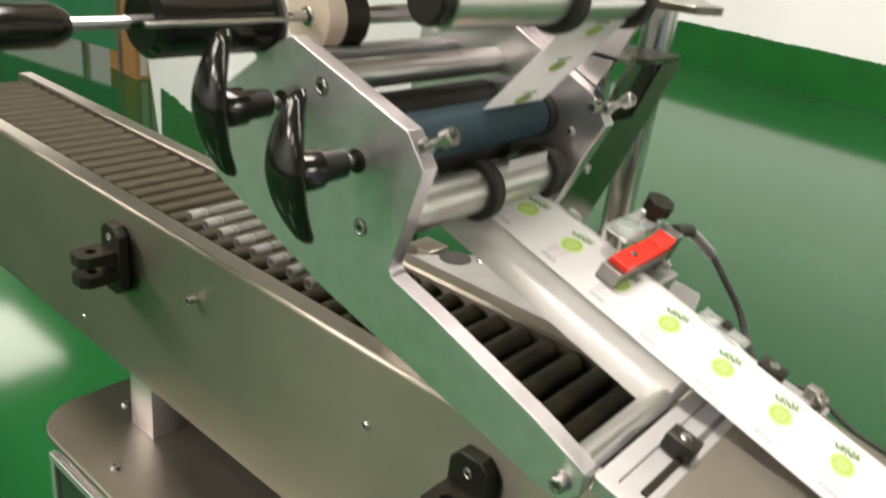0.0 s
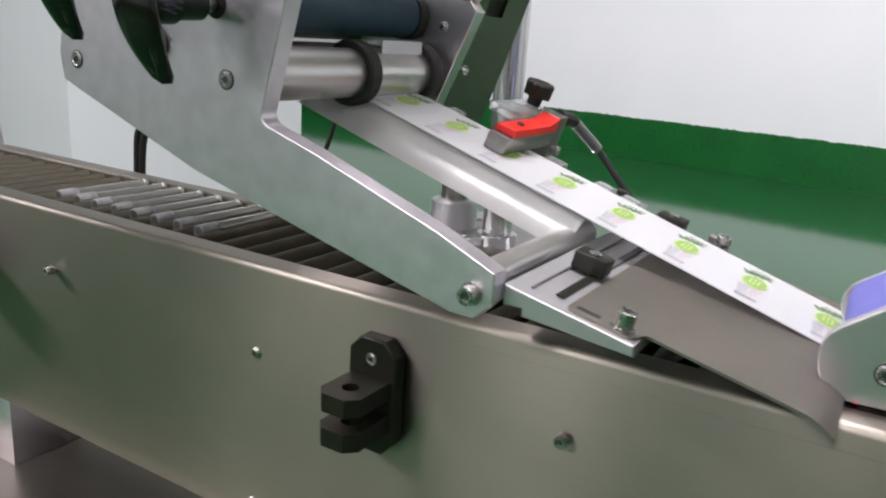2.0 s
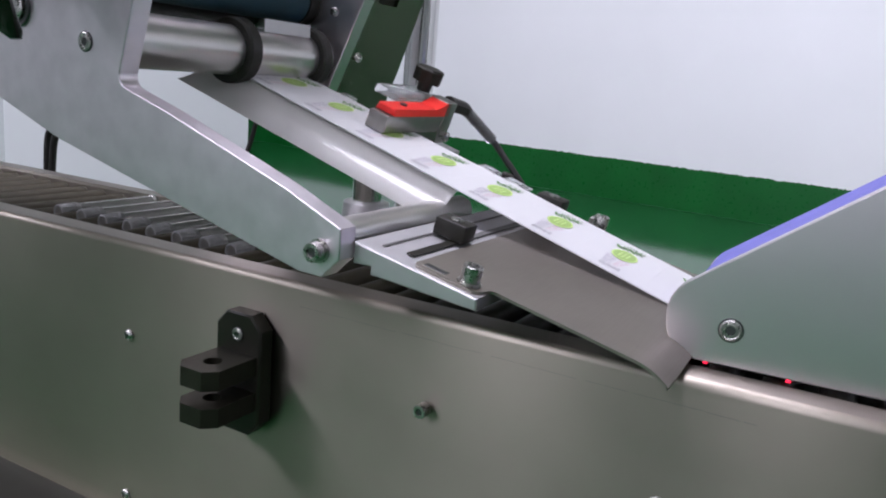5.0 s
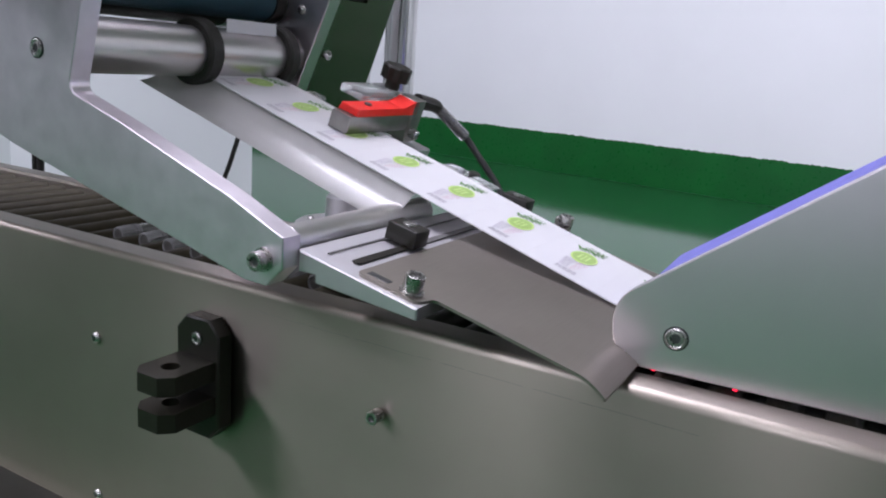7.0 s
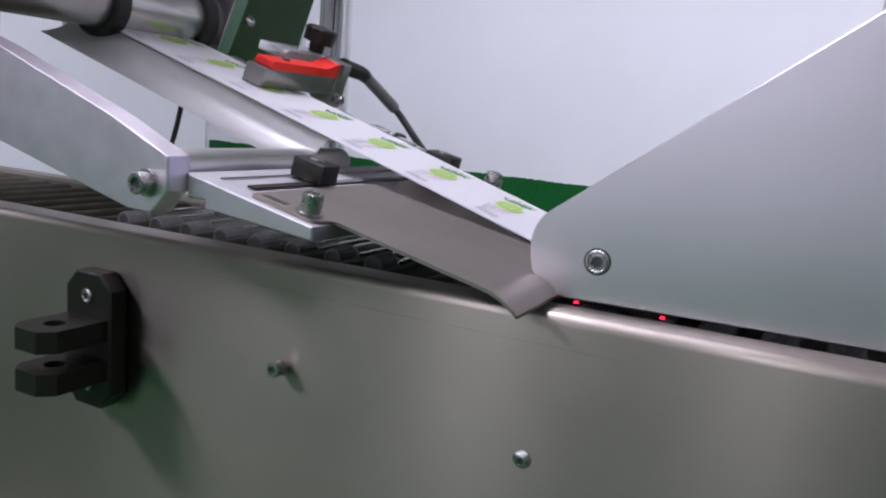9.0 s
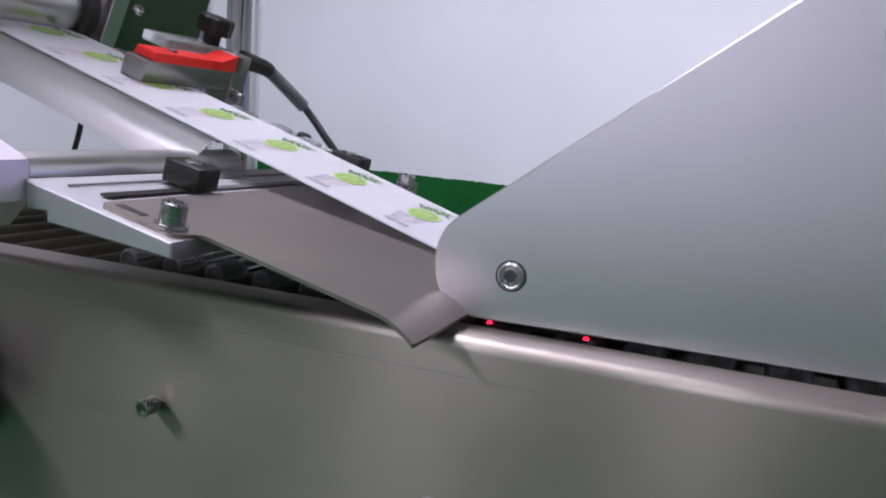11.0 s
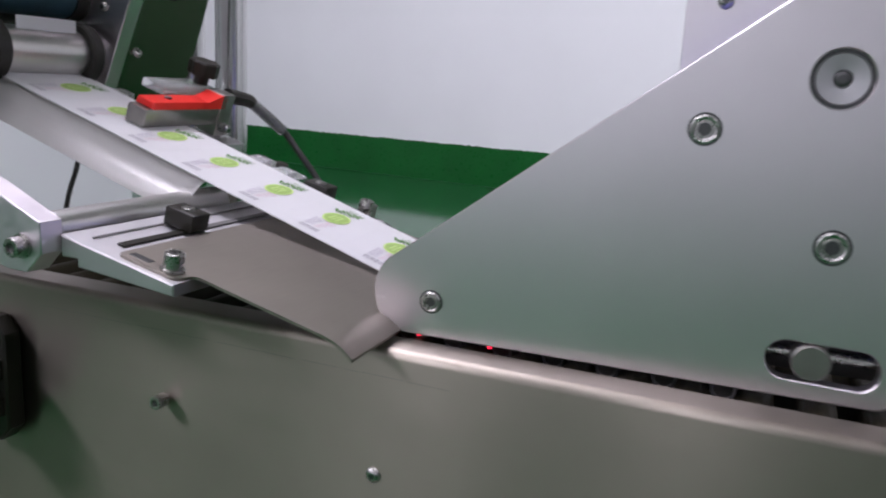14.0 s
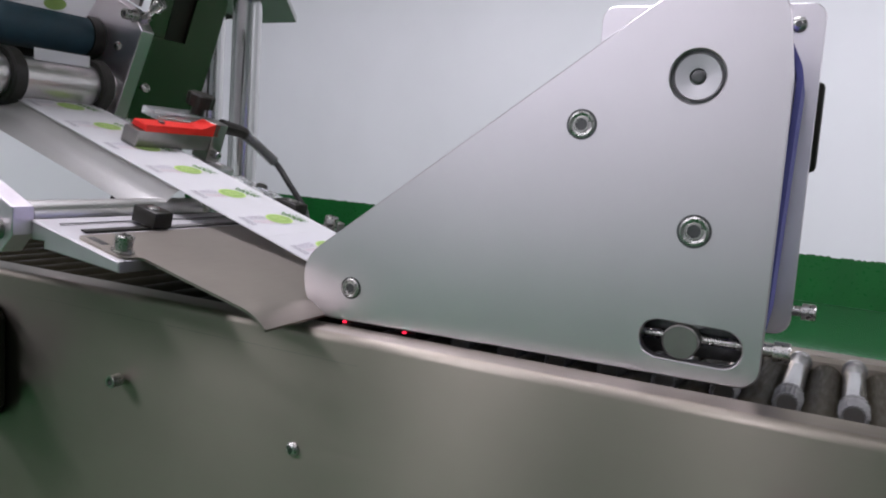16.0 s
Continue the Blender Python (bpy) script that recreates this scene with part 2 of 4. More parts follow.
def sweep(points, radius, seg=10, name="cable"):
    """A round bar along a smooth line through the points."""
    b = bmesh.new()
    pts = [Vector(p) for p in points]
    line = []
    for i in range(len(pts) - 1):
        p0, p1, p2, p3 = pts[max(i - 1, 0)], pts[i], pts[i + 1], pts[min(i + 2, len(pts) - 1)]
        for k in range(6):
            t = k / 6
            line.append(0.5 * ((2 * p1) + (p2 - p0) * t + (2 * p0 - 5 * p1 + 4 * p2 - p3) * t * t + (3 * p1 - p0 - 3 * p2 + p3) * t ** 3))
    line.append(pts[-1])
    rings = []
    for i, p in enumerate(line):
        d = (line[min(i + 1, len(line) - 1)] - line[max(i - 1, 0)]).normalized()
        q = d.to_track_quat("Z", "Y")
        r = radius(i / (len(line) - 1)) if callable(radius) else radius
        rings.append([b.verts.new(p + q @ Vector((r * math.cos(2 * math.pi * k / seg), r * math.sin(2 * math.pi * k / seg), 0))) for k in range(seg)])
    for p, q in zip(rings, rings[1:]):
        for k in range(seg):
            b.faces.new((p[k], p[(k + 1) % seg], q[(k + 1) % seg], q[k]))
    b.faces.new(rings[0])
    b.faces.new(rings[-1])
    return b


def cap_screw(parent, m, r=0.005, h=0.008, washer=True, name="socket_screw"):
    """A socket head cap screw whose axis is the z of m; its seat is at the origin."""
    b = bmesh.new()
    if washer:
        lathe([(0, r * 1.25), (0.0009, r * 1.25)], "z", seg=20, bm=b)
    lathe([(0.0009, r), (h - 0.0006, r), (h, r * 0.9), (h, r * 0.58), (h - 0.0015, r * 0.55)], "z", seg=20, bm=b)
    s = part(name, b, SCREW, parent, at=m)
    hx = bmesh.new()
    lathe([(h - 0.0045, r * 0.3), (h - 0.0014, r * 0.54)], "z", seg=6, bm=hx)
    part("socket", hx, HOLE, s)
    return s


def flush_screw(parent, m, r=0.006, name="recessed_screw"):
    """A screw sunk into its plate, with a dark ring round it."""
    b = lathe([(-0.001, r * 1.16), (0.00045, r * 1.16)], "z", seg=24)
    s = part(name, b, HOLE, parent, at=m)
    h = lathe([(0.0, r), (0.0008, r), (0.0011, r * 0.86), (0.0006, r * 0.74), (0.0006, r * 0.62), (0.0012, r * 0.56), (0.0012, r * 0.46), (0.0004, r * 0.44)], "z", seg=24)
    part("screw_head", h, SCREW, s)
    x = lathe([(0.0003, r * 0.2), (0.0009, r * 0.42)], "z", seg=6)
    part("socket", x, HOLE, s)
    return s


def pan_screw(parent, m, r=0.0045, name="round_head_screw"):
    b = lathe([(0, r), (0.001, r), (0.0022, r * 0.8), (0.0028, r * 0.5)], "z", seg=16)
    s = part(name, b, SCREW, parent, at=m)
    part("socket", lathe([(0.0022, r * 0.3), (0.0030, r * 0.42)], "z", seg=6), HOLE, s)
    return s


FRONT = pose(0, 0, 0, 90, 0, 0)  # z of the screw points out of the near side, to -y


def on_front(x, y, z):
    return Matrix.Translation((x, y, z)) @ FRONT


# ---- room ----
def room():
    f = part("floor", box(-7.5, 5.5, -4.5, 8.2, -0.1, 0), FLOOR)
    tagged(f, "glossy green epoxy floor reflecting the white walls", "floor", kind="structure")
    north = pose(0, 6.75, 0, 0, 0, -6.84)
    w = part("wall_north", box(-8.2, 6.0, 0, 0.2, 0, 2.9), WALL, at=north)
    tagged(w, "plain white painted wall with a green base", "wall", kind="structure")
    for nm, b in (("wall_south", box(-7.5, 5.5, -4.7, -4.5, 0, 2.9)), ("wall_west", box(-7.7, -7.5, -4.5, 7.62, 0, 2.9)),
                  ("wall_east", box(5.5, 5.7, -4.5, 6.05, 0, 2.9))):
        tagged(part(nm, b, WALL), "plain white painted wall", "wall", kind="structure")
    tagged(part("ceiling", box(-7.5, 5.5, -4.5, 8.2, 2.9, 3.0), CEIL), "grey flat ceiling", "ceiling", kind="structure")
    # hand-painted skirting band with a ragged upper edge
    rnd = random.Random(3)

    def band(length, m, name):
        b = bmesh.new()
        n = int(length / 0.012)
        lo = []
        for i in range(n + 1):
            x = length * i / n
            h = 0.385 + 0.006 * noise.noise((x * 3, 0, 0)) + 0.014 * (rnd.random() - 0.4)
            lo.append((b.verts.new((x, -0.004, 0.001)), b.verts.new((x, -0.004, h)), b.verts.new((x, 0.002, h))))
        for p, q in zip(lo, lo[1:]):
            for k in range(2):
                b.faces.new((p[k], q[k], q[k + 1], p[k + 1]))
        ob = part(name, b, GREEN_WALL, at=m)
        return tagged(ob, "dark green painted skirting band with a ragged brushed edge", "skirting", kind="structure")

    band(13.0, north @ pose(-7.5, 0, 0), "skirting_1")
    # unseen bands on the other walls, added to darken what the plates reflect
    band(13.0, pose(5.5, -4.5, 0, 0, 0, 180), "skirting_4")
    band(12.0, pose(-7.5, -4.5, 0, 0, 0, 90), "skirting_5")
    band(10.5, pose(5.5, 6.0, 0, 0, 0, -90), "skirting_6")
    # white column standing in the room, its left edge leaning
    base = pose(-2.98, 1.31, 0, 0, 0, -14.0)
    col = part("column", prism([(0.17, 0), (0.65, 0), (0.65, 2.9), (-1.10, 2.9)], 0, 0.9), WALL, at=base)
    tagged(col, "white painted column with a green base and a leaning edge", "column", kind="structure")
    band(0.51, base @ pose(0.14, 0, 0), "skirting_2")
    band(0.9, base @ pose(0.65, 0, 0, 0, 0, 90), "skirting_3")


room()


# ---- conveyor ----
PITCH, RUN0, RUN1, ROLL_R, ROLL_Z, TURN_R = 0.0290, -1.36, 0.86, 0.0095, 0.8400, 0.05


def channel_profile(flip=False):
    """Bent sheet: face, top flange and inner lip, as (y, z) pairs, outside then inside."""
    t, lip = 0.0015, 0.0255
    def line(off):
        pts = [(0 + off, 0.640), (0 + off, 0.8470)]
        for k in range(1, 7):
            a = math.pi / 2 * k / 6
            r = 0.0050 - off
            pts.append((0.0050 - r * math.cos(a), 0.8470 + r * math.sin(a)))
        pts += [(lip - 0.003, 0.8520 - off), (lip - off, 0.8495), (lip - off, 0.815)]
        return pts
    foot = [(0.03, 0.622), (0.006, 0.622), (0.0018, 0.6235), (0.0004, 0.627)]
    out = foot + line(0)
    inn = [(0.03, 0.6235), (0.006, 0.6235), (0.0025, 0.6255), (0.0018, 0.629)] + line(t)
    poly = out + inn[::-1]
    return [(0.178 - y, z) for y, z in poly] if flip else poly


def side_sheet(flip):
    b = bmesh.new()
    pr = channel_profile(flip)
    n = len(pr)
    a = [b.verts.new((-1.41, y, z)) for y, z in pr]
    c = [b.verts.new((0.92, y, z)) for y, z in pr]
    for i in range(n):
        b.faces.new((a[i], a[(i + 1) % n], c[(i + 1) % n], c[i]))
    b.faces.new(a)
    b.faces.new(c)
    return b


conveyor = thing("roller_conveyor", "brushed stainless steel roller conveyor with dark transport rollers", "conveyor")
part("side_panel", side_sheet(False), STEEL, conveyor, "brushed stainless side panel with a rounded top edge")
part("side_panel", side_sheet(True), STEEL, conveyor, "brushed stainless side panel with a rounded top edge")
part("bottom_pan", box(-1.40, 0.91, 0.031, 0.147, 0.622, 0.624), STEEL_DARK, conveyor)
for ex in (RUN0, RUN1):
    part("end_shaft", rod(0.003, 0.175, 0.03, ex, ROLL_Z - TURN_R), SCREW, conveyor)
part("chain_bed", box(-1.34, 0.84, 0.0268, 0.148, 0.818, 0.8225), RUBBER, conveyor, "dark wear strip under the rollers")

for sx, sz in ((-0.388, 0.7796), (-0.392, 0.645), (0.0157, 0.7798), (-0.905, 0.655), (0.42, 0.779)):
    pan_screw(conveyor, on_front(sx, 0.0002, sz))
for sx, sz in ((-0.648, 0.793), (-0.126, 0.7945), (-1.17, 0.793), (0.395, 0.795)):
    stud = part("stud", lathe([(0, 0.0022), (0.004, 0.0022)], "z", seg=10), SCREW, conveyor, at=on_front(sx, 0, sz))
    cap_screw(conveyor, on_front(sx, -0.002, sz), 0.0042, 0.0085, False)

rs = random.Random(21)
mark = -0.226
while mark < 0.06:
    run = 0.006 + 0.022 * rs.random()
    part("score_mark", box(0, run, -0.00010, 0.0004, -0.00009, 0.00009), GROOVE, conveyor, "fine scratch", at=pose(mark, 0, 0.8365 + 0.0003 * rs.random(), 0, -0.6 + 1.2 * rs.random(), 0))
    mark += run + 0.0006 + 0.006 * rs.random() ** 2

# rollers travel round the loop; each is keyed at the end of the file
LOOP = 2 * (RUN1 - RUN0) + 2 * math.pi * TURN_R
COUNT = round(LOOP / PITCH)
STEP = LOOP / COUNT


def on_loop(s):
    s %= LOOP
    straight, bend = RUN1 - RUN0, math.pi * TURN_R
    if s < straight:
        return RUN0 + s, ROLL_Z
    s -= straight
    if s < bend:
        return RUN1 + TURN_R * math.sin(s / TURN_R), ROLL_Z - TURN_R + TURN_R * math.cos(s / TURN_R)
    s -= bend
    if s < straight:
        return RUN1 - s, ROLL_Z - 2 * TURN_R
    s -= straight
    return RUN0 - TURN_R * math.sin(s / TURN_R), ROLL_Z - TURN_R - TURN_R * math.cos(s / TURN_R)


def roller_mesh():
    b = lathe([(0.0285, 0.0055), (0.0293, 0.0085), (0.0305, ROLL_R), (0.147, ROLL_R), (0.1482, 0.0085), (0.149, 0.0055)], "y", seg=16)
    lathe([(0.0265, 0.003), (0.1510, 0.003)], "y", seg=8, bm=b)
    return mesh_of(b, "roller", ROLLER)


ROLLER_MESH = roller_mesh()
rollers = []
FIRST_VIAL = -0.7286
PHASE = (FIRST_VIAL - RUN0 - STEP / 2) % STEP
for i in range(COUNT):
    ob = new("roller", ROLLER_MESH)
    ob.parent = conveyor
    rollers.append((ob, PHASE + i * STEP))


def rail_bracket(x, z):
    """Black plastic guide-rail bracket: base with bevelled corners and a two-pronged fork."""
    t = thing("guide_rail_bracket", "black plastic guide-rail bracket with an empty two-pronged fork", "bracket",
              "guide rail brackets", at=pose(x, 0, z))
    w, top, bot = 0.0195, 0.042, -0.043
    b = prism([(-w, bot + 0.010), (-w + 0.009, bot), (w - 0.009, bot), (w, bot + 0.010), (w, top - 0.010), (w - 0.009, top), (-w + 0.009, top), (-w, top - 0.010)], -0.0135, -0.0002, 0.0012)
    part("base", b, BLACK, t)
    for z0, z1 in ((0.0015, 0.0145), (-0.0235, -0.0105)):
        f = bmesh.new()
        # prong with chamfered end and a round hole, drawn in the plane
        out = [(-0.0165, -0.0135), (-0.0165, -0.047), (-0.009, -0.055), (0.009, -0.055), (0.0165, -0.047), (0.0165, -0.0135)]
        hole = [(0.0062 * math.cos(2 * math.pi * k / 24), -0.036 + 0.0062 * math.sin(2 * math.pi * k / 24)) for k in range(24)]
        for zz in (z0, z1):
            vo, vh = [f.verts.new((px, py, zz)) for px, py in out], [f.verts.new((px, py, zz)) for px, py in hole]
            eo = [f.edges.new((vo[k], vo[(k + 1) % 6])) for k in range(6)]
            eh = [f.edges.new((vh[k], vh[(k + 1) % 24])) for k in range(24)]
            bmesh.ops.triangle_fill(f, use_beauty=True, edges=eo + eh)
            if zz == z0:
                o0, h0 = vo, vh
        for k in range(6):
            f.faces.new((o0[k], o0[(k + 1) % 6], vo[(k + 1) % 6], vo[k]))
        for k in range(24):
            f.faces.new((h0[k], h0[(k + 1) % 24], vh[(k + 1) % 24], vh[k]))
        part("prong", f, BLACK, t)
    for sz in (0.0275, -0.0285):
        flush_screw(t, on_front(0.0, -0.0137, sz), 0.0042)
    return t


rail_bracket(-0.2665, 0.7845)
rail_bracket(-0.800, 0.7845)
rail_bracket(0.2850, 0.7760)


# ---- machine cabinet under the conveyor ----
def cabinet():
    t = thing("machine_cabinet", "stainless steel machine cabinet with rounded corners and a dark window", "cabinet")
    c = rounded([(-0.895, -0.085), (0.80, -0.085), (0.80, 0.62), (-0.895, 0.62)], [0.06] * 4, 8)

    def slab(outline, z0, z1, bev):
        b = prism(outline, z0, z1, bev)
        b.transform(Matrix(((1, 0, 0, 0), (0, 0, 1, 0), (0, 1, 0, 0), (0, 0, 0, 1))))
        return b
    part("top_plate", slab(c, 0.535, 0.545, 0.002), PEEL, t, "satin metal cabinet top")
    inner = rounded([(-0.885, -0.075), (0.79, -0.075), (0.79, 0.61), (-0.885, 0.61)], [0.055] * 4, 8)
    part("body", slab(inner, 0.06, 0.535, 0.001), STEEL, t)
    for wx in (-0.84, -0.27, 0.30):
        wdw = part("window", box(wx, wx + 0.46, -0.0795, -0.0745, 0.12, 0.50, 0.002), DARK_GLASS, t, "dark smoked window")
        fr = bmesh.new()
        for a in ((wx - 0.012, wx, 0.108, 0.512), (wx + 0.46, wx + 0.472, 0.108, 0.512)):
            box(a[0], a[1], -0.083, -0.0745, a[2], a[3], 0.001, 1, fr)
        for a in ((0.108, 0.12), (0.50, 0.512)):
            box(wx, wx + 0.46, -0.083, -0.0745, a[0], a[1], 0.001, 1, fr)
        part("window_frame", fr, ALU_EDGE, wdw)
    for fx in (-0.78, 0.68):
        for fy in (0.02, 0.52):
            part("foot", lathe([(0, 0.035), (0.012, 0.035), (0.02, 0.012), (0.06, 0.012)], "z", (fx, fy, 0)), RUBBER, t)
    for sx, sy in ((-0.735, -0.0558), (-0.84, 0.016), (-0.60, -0.0558)):
        cap_screw(t, pose(sx, sy, 0.545), 0.005, 0.005, True)
    for bx in (-0.802, -0.02, 0.60):
        part("support_block", box(bx, bx + 0.05, 0.0035, 0.09, 0.545, 0.6215, 0.001), ALU, t, "aluminium block carrying the conveyor")
    return t


cabinet()


# ---- label web, chute and peel table ----
SL = radians(18)
WEB = Matrix.Translation((-0.15, 0, 0.916)) @ pose(0, 0, 0, 0, 18, 0)  # local x runs down the web, z off it
WEB_Y0, WEB_Y1 = 0.0715, 0.1535

web = part("label_backing_web", box(-0.216, 0.183, WEB_Y0, WEB_Y1, -0.0006, 0), PAPER, at=WEB)
tagged(web, "white backing paper web drawn tight to the peel edge", "paper web")


def build_label(i):
    t = thing("printed_label", "white label printed with a lime oval and green marks", "label", "labels on the web")
    part("label_sheet", box(-0.02494, 0.02494, WEB_Y0 + 0.0006, WEB_Y1 - 0.0006, 0.0001, 0.00016), LABEL, t)
    cy = 0.1175

    def flat(points, z=0.0006):
        b = bmesh.new()
        b.faces.new([b.verts.new((px, py, z)) for px, py in points])
        return b

    def oval(cx, cyy, ru, rv, turn=0.0, n=28):
        out = []
        for k in range(n):
            a = 2 * math.pi * k / n
            px, py = ru * math.cos(a), rv * math.sin(a)
            out.append((cx + px * math.cos(turn) - py * math.sin(turn), cyy + px * math.sin(turn) + py * math.cos(turn)))
        return out
    part("oval_rim", flat(oval(0, cy, 0.0090, 0.0128), 0.0005), PALE, t)
    part("oval_mark", flat(oval(0, cy, 0.0078, 0.0114), 0.0006), LIME, t)
    for u, v0, v1 in ((0.0026, -0.0055, 0.0055), (-0.0002, -0.0075, 0.0070), (-0.0030, -0.0055, 0.0050)):
        for k in range(4):
            a = v0 + (v1 - v0) * k / 4
            part("oval_text_bar", flat([(u - 0.0007, cy + a), (u + 0.0007, cy + a), (u + 0.0007, cy + a + 0.0022), (u - 0.0007, cy + a + 0.0022)], 0.0008), PALE, t)
    # brush-like green script beyond the oval, running along the web
    for k in range(13):
        u = -0.0098 + 0.0013 * k
        v = 0.0155 + 0.0004 * k + 0.0012 * math.sin(2.3 * k)
        ru, rv, a = 0.0006 + 0.0002 * math.cos(1.7 * k), 0.0042 + 0.0013 * math.sin(2.9 * k), 0.5 + 0.45 * math.sin(1.9 * k)
        part("leaf_mark", flat(oval(u, cy + v, ru, rv, a, 12)), LEAF, t)

    rl = random.Random(11)

    def text_line(v, u0, u1, w, ink, word=0.0022):
        """Bars for a line of small print."""
        u = u0
        while u < u1:
            e = min(u + word * (0.6 + 0.8 * rl.random()), u1)
            part("text_bar", flat([(u, cy + v), (e, cy + v), (e, cy + v + w), (u, cy + v + w)]), ink, t)
            u = e + 0.0007
    for k in range(2):
        text_line(0.0215 + 0.0032 * k, -0.0060 + 0.0012 * k, 0.0085, 0.0017, GREEN_INK)
    for k in range(6):
        text_line(-0.0150 - 0.0031 * k, -0.0085 + 0.0004 * k, -0.0005, 0.0012, GREY_PALE, 0.0034)
        text_line(-0.0150 - 0.0031 * k, 0.0012, 0.0085 - 0.0007 * k, 0.0012, PINK, 0.0026)
    for k in range(2):
        text_line(-0.0355 - 0.0030 * k, -0.0062, 0.0085, 0.0016, GREY_INK, 0.0026)
    return t


LABEL_U = [-0.245 + 0.05 * k for k in range(9)]
labels = [build_label(0)]
labels[0].matrix_basis = WEB @ Matrix.Translation((LABEL_U[0], 0, 0))
for u in LABEL_U[1:]:
    labels.append(copy_thing(labels[0], WEB @ Matrix.Translation((u, 0, 0))))

chute = thing("label_chute", "off-white sheet-metal chute carrying the label web", "chute", at=WEB)
sheet = bmesh.new()
prev = None
for v, w in ((0.160, -0.0022), (0.0735, -0.0022), (0.0700, -0.0050), (0.0655, -0.0100), (0.0590, -0.0150), (0.0515, -0.0180), (0.0445, -0.0195)):
    row = [sheet.verts.new((u, v, w)) for u in (-0.245, -0.0065)]
    if prev:
        sheet.faces.new((prev[0], prev[1], row[1], row[0]))
    prev = row
bmesh.ops.solidify(sheet, geom=sheet.faces[:], thickness=0.0014)
part("chute_plate", sheet, CHUTE, chute, "thin coated sheet curved down to its near edge")
part("chute_lip", box(-0.245, -0.0065, 0.1605, 0.1625, -0.012, -0.0025, 0.0006, 1), CHUTE, chute)

table = thing("peel_table", "milled aluminium wedge table carrying a steel peel plate", "label applicator")
b = prism([(-0.1545, 0.8990), (-0.078, 0.8820), (-0.078, 0.8755), (-0.143, 0.8822), (-0.143, 0.8868), (-0.1545, 0.8868)], -0.0465, 0.188, 0.0008)
part("wedge", b, ALU_EDGE, table)
PT = Matrix.Translation((-0.119, 0, 0.8912)) @ pose(0, 0, 0, 0, 12.6, 0)
# groove and slot across the wedge: dark strips, their shade put into the colour
part("groove", box(-0.0245, -0.0234, -0.036, 0.18, 0.0004, 0.0010), GROOVE, table, at=PT)
part("slot", box(-0.0112, -0.0062, -0.0310, 0.020, 0.0004, 0.0013), BLACK, table, "dark strip painted as the shaded slot across the table", at=PT)
part("slot", box(-0.0108, -0.0066, 0.0202, 0.17, 0.0004, 0.0012), GROOVE, table, at=PT)


def peel_plate():
    # outline on the plate: tab under the screw, notch, then the long blade to the peel edge
    out = rounded([(0.0, -0.0425), (0.0395, -0.0425), (0.0425, -0.0300), (0.1425, -0.0335), (0.1395, 0.172), (0.0, 0.172)],
                  [0.004, 0.006, 0.004, 0.001, 0.001, 0.004], 5)
    bm = bmesh.new()
    f = bm.faces.new([bm.verts.new((u, v, 0)) for u, v in out])
    for k in range(7):
        bmesh.ops.bisect_plane(bm, geom=bm.verts[:] + bm.edges[:] + bm.faces[:], plane_co=(0.124 + 0.003 * k, 0, 0), plane_no=(1, 0, 0))
    for v in bm.verts:
        d = v.co.x - 0.124
        if d > 0.0002:
            v.co.z -= 16.0 * d * d
    r = bmesh.ops.extrude_face_region(bm, geom=bm.faces[:])
    bmesh.ops.translate(bm, verts=[v for v in r["geom"] if isinstance(v, bmesh.types.BMVert)], vec=(0, 0, 0.0016))
    return bm


part("peel_plate", peel_plate(), PEEL, table, "thin satin steel peel plate", at=PT)
# slotted hole beside the screw, a dark patch painted for its shade
part("slot_hole", box(0.004, 0.018, -0.0385, -0.0335, 0.0012, 0.0019, 0.0003, 1), HOLE, table, at=PT)
cap_screw(table, PT @ Matrix.Translation((0.0305, -0.0345, 0.0017)), 0.0054, 0.0100)
cap_screw(table, PT @ Matrix.Translation((0.0335, 0.1660, 0.0017)), 0.0054, 0.0155)
for u, by, top in ((-0.0138, 0.026, 0.0125), (-0.0060, 0.1630, 0.0180)):
    blk = part("clamp_block", box(u - 0.0108, u + 0.0108, by - 0.0080, by + 0.0080, 0.001, top, 0.0012), BLACK, table, "black clamp block with a steel screw", at=PT)
    part("clamp_screw", lathe([(top - 0.0005, 0.0042), (top + 0.0007, 0.0042), (top + 0.0011, 0.003)], "z", (u, by, 0)), SCREW, blk)
part("cross_rod", rod(-0.0438, 0.100, 0.0095, -0.166, 0.9005, 0.0012), TUBE, table, "bright steel cross rod")
part("rear_clip", box(0.02, 0.032, 0.181, 0.190, -0.004, 0.010, 0.001, 1), SENSOR, table, at=PT)


# ---- labelling head ----
head = thing("labelling_head", "aluminium labelling head with drive rollers between two plates", "labelling head")
ARM = rounded([(-0.531, 1.000), (-0.527, 0.9805), (-0.388, 0.9310), (-0.182, 0.8790), (-0.1665, 0.8785), (-0.1552, 0.8900), (-0.1552, 0.907),
               (-0.194, 0.9240), (-0.284, 0.9562), (-0.3285, 0.9700), (-0.3060, 1.0500), (-0.3220, 1.0715), (-0.4386, 1.1090), (-0.470, 1.0900), (-0.517, 1.0560)],
              [0.003, 0.004, 0.15, 0.002, 0.0, 0.0, 0.0, 0.0, 0.0, 0.008, 0.002, 0.002, 0.006, 0.004, 0.004], 6)
part("arm_plate", prism(ARM, -0.0585, -0.0440, 0.0006), ALU, head, "mottled milled aluminium side arm")
cap_screw(head, on_front(-0.1685, -0.0587, 0.8930), 0.0055, 0.0075)
for sx, sz in ((-0.357, 0.9937), (-0.510, 0.996), (-0.404, 1.081)):
    flush_screw(head, on_front(sx, -0.0586, sz), 0.0056)
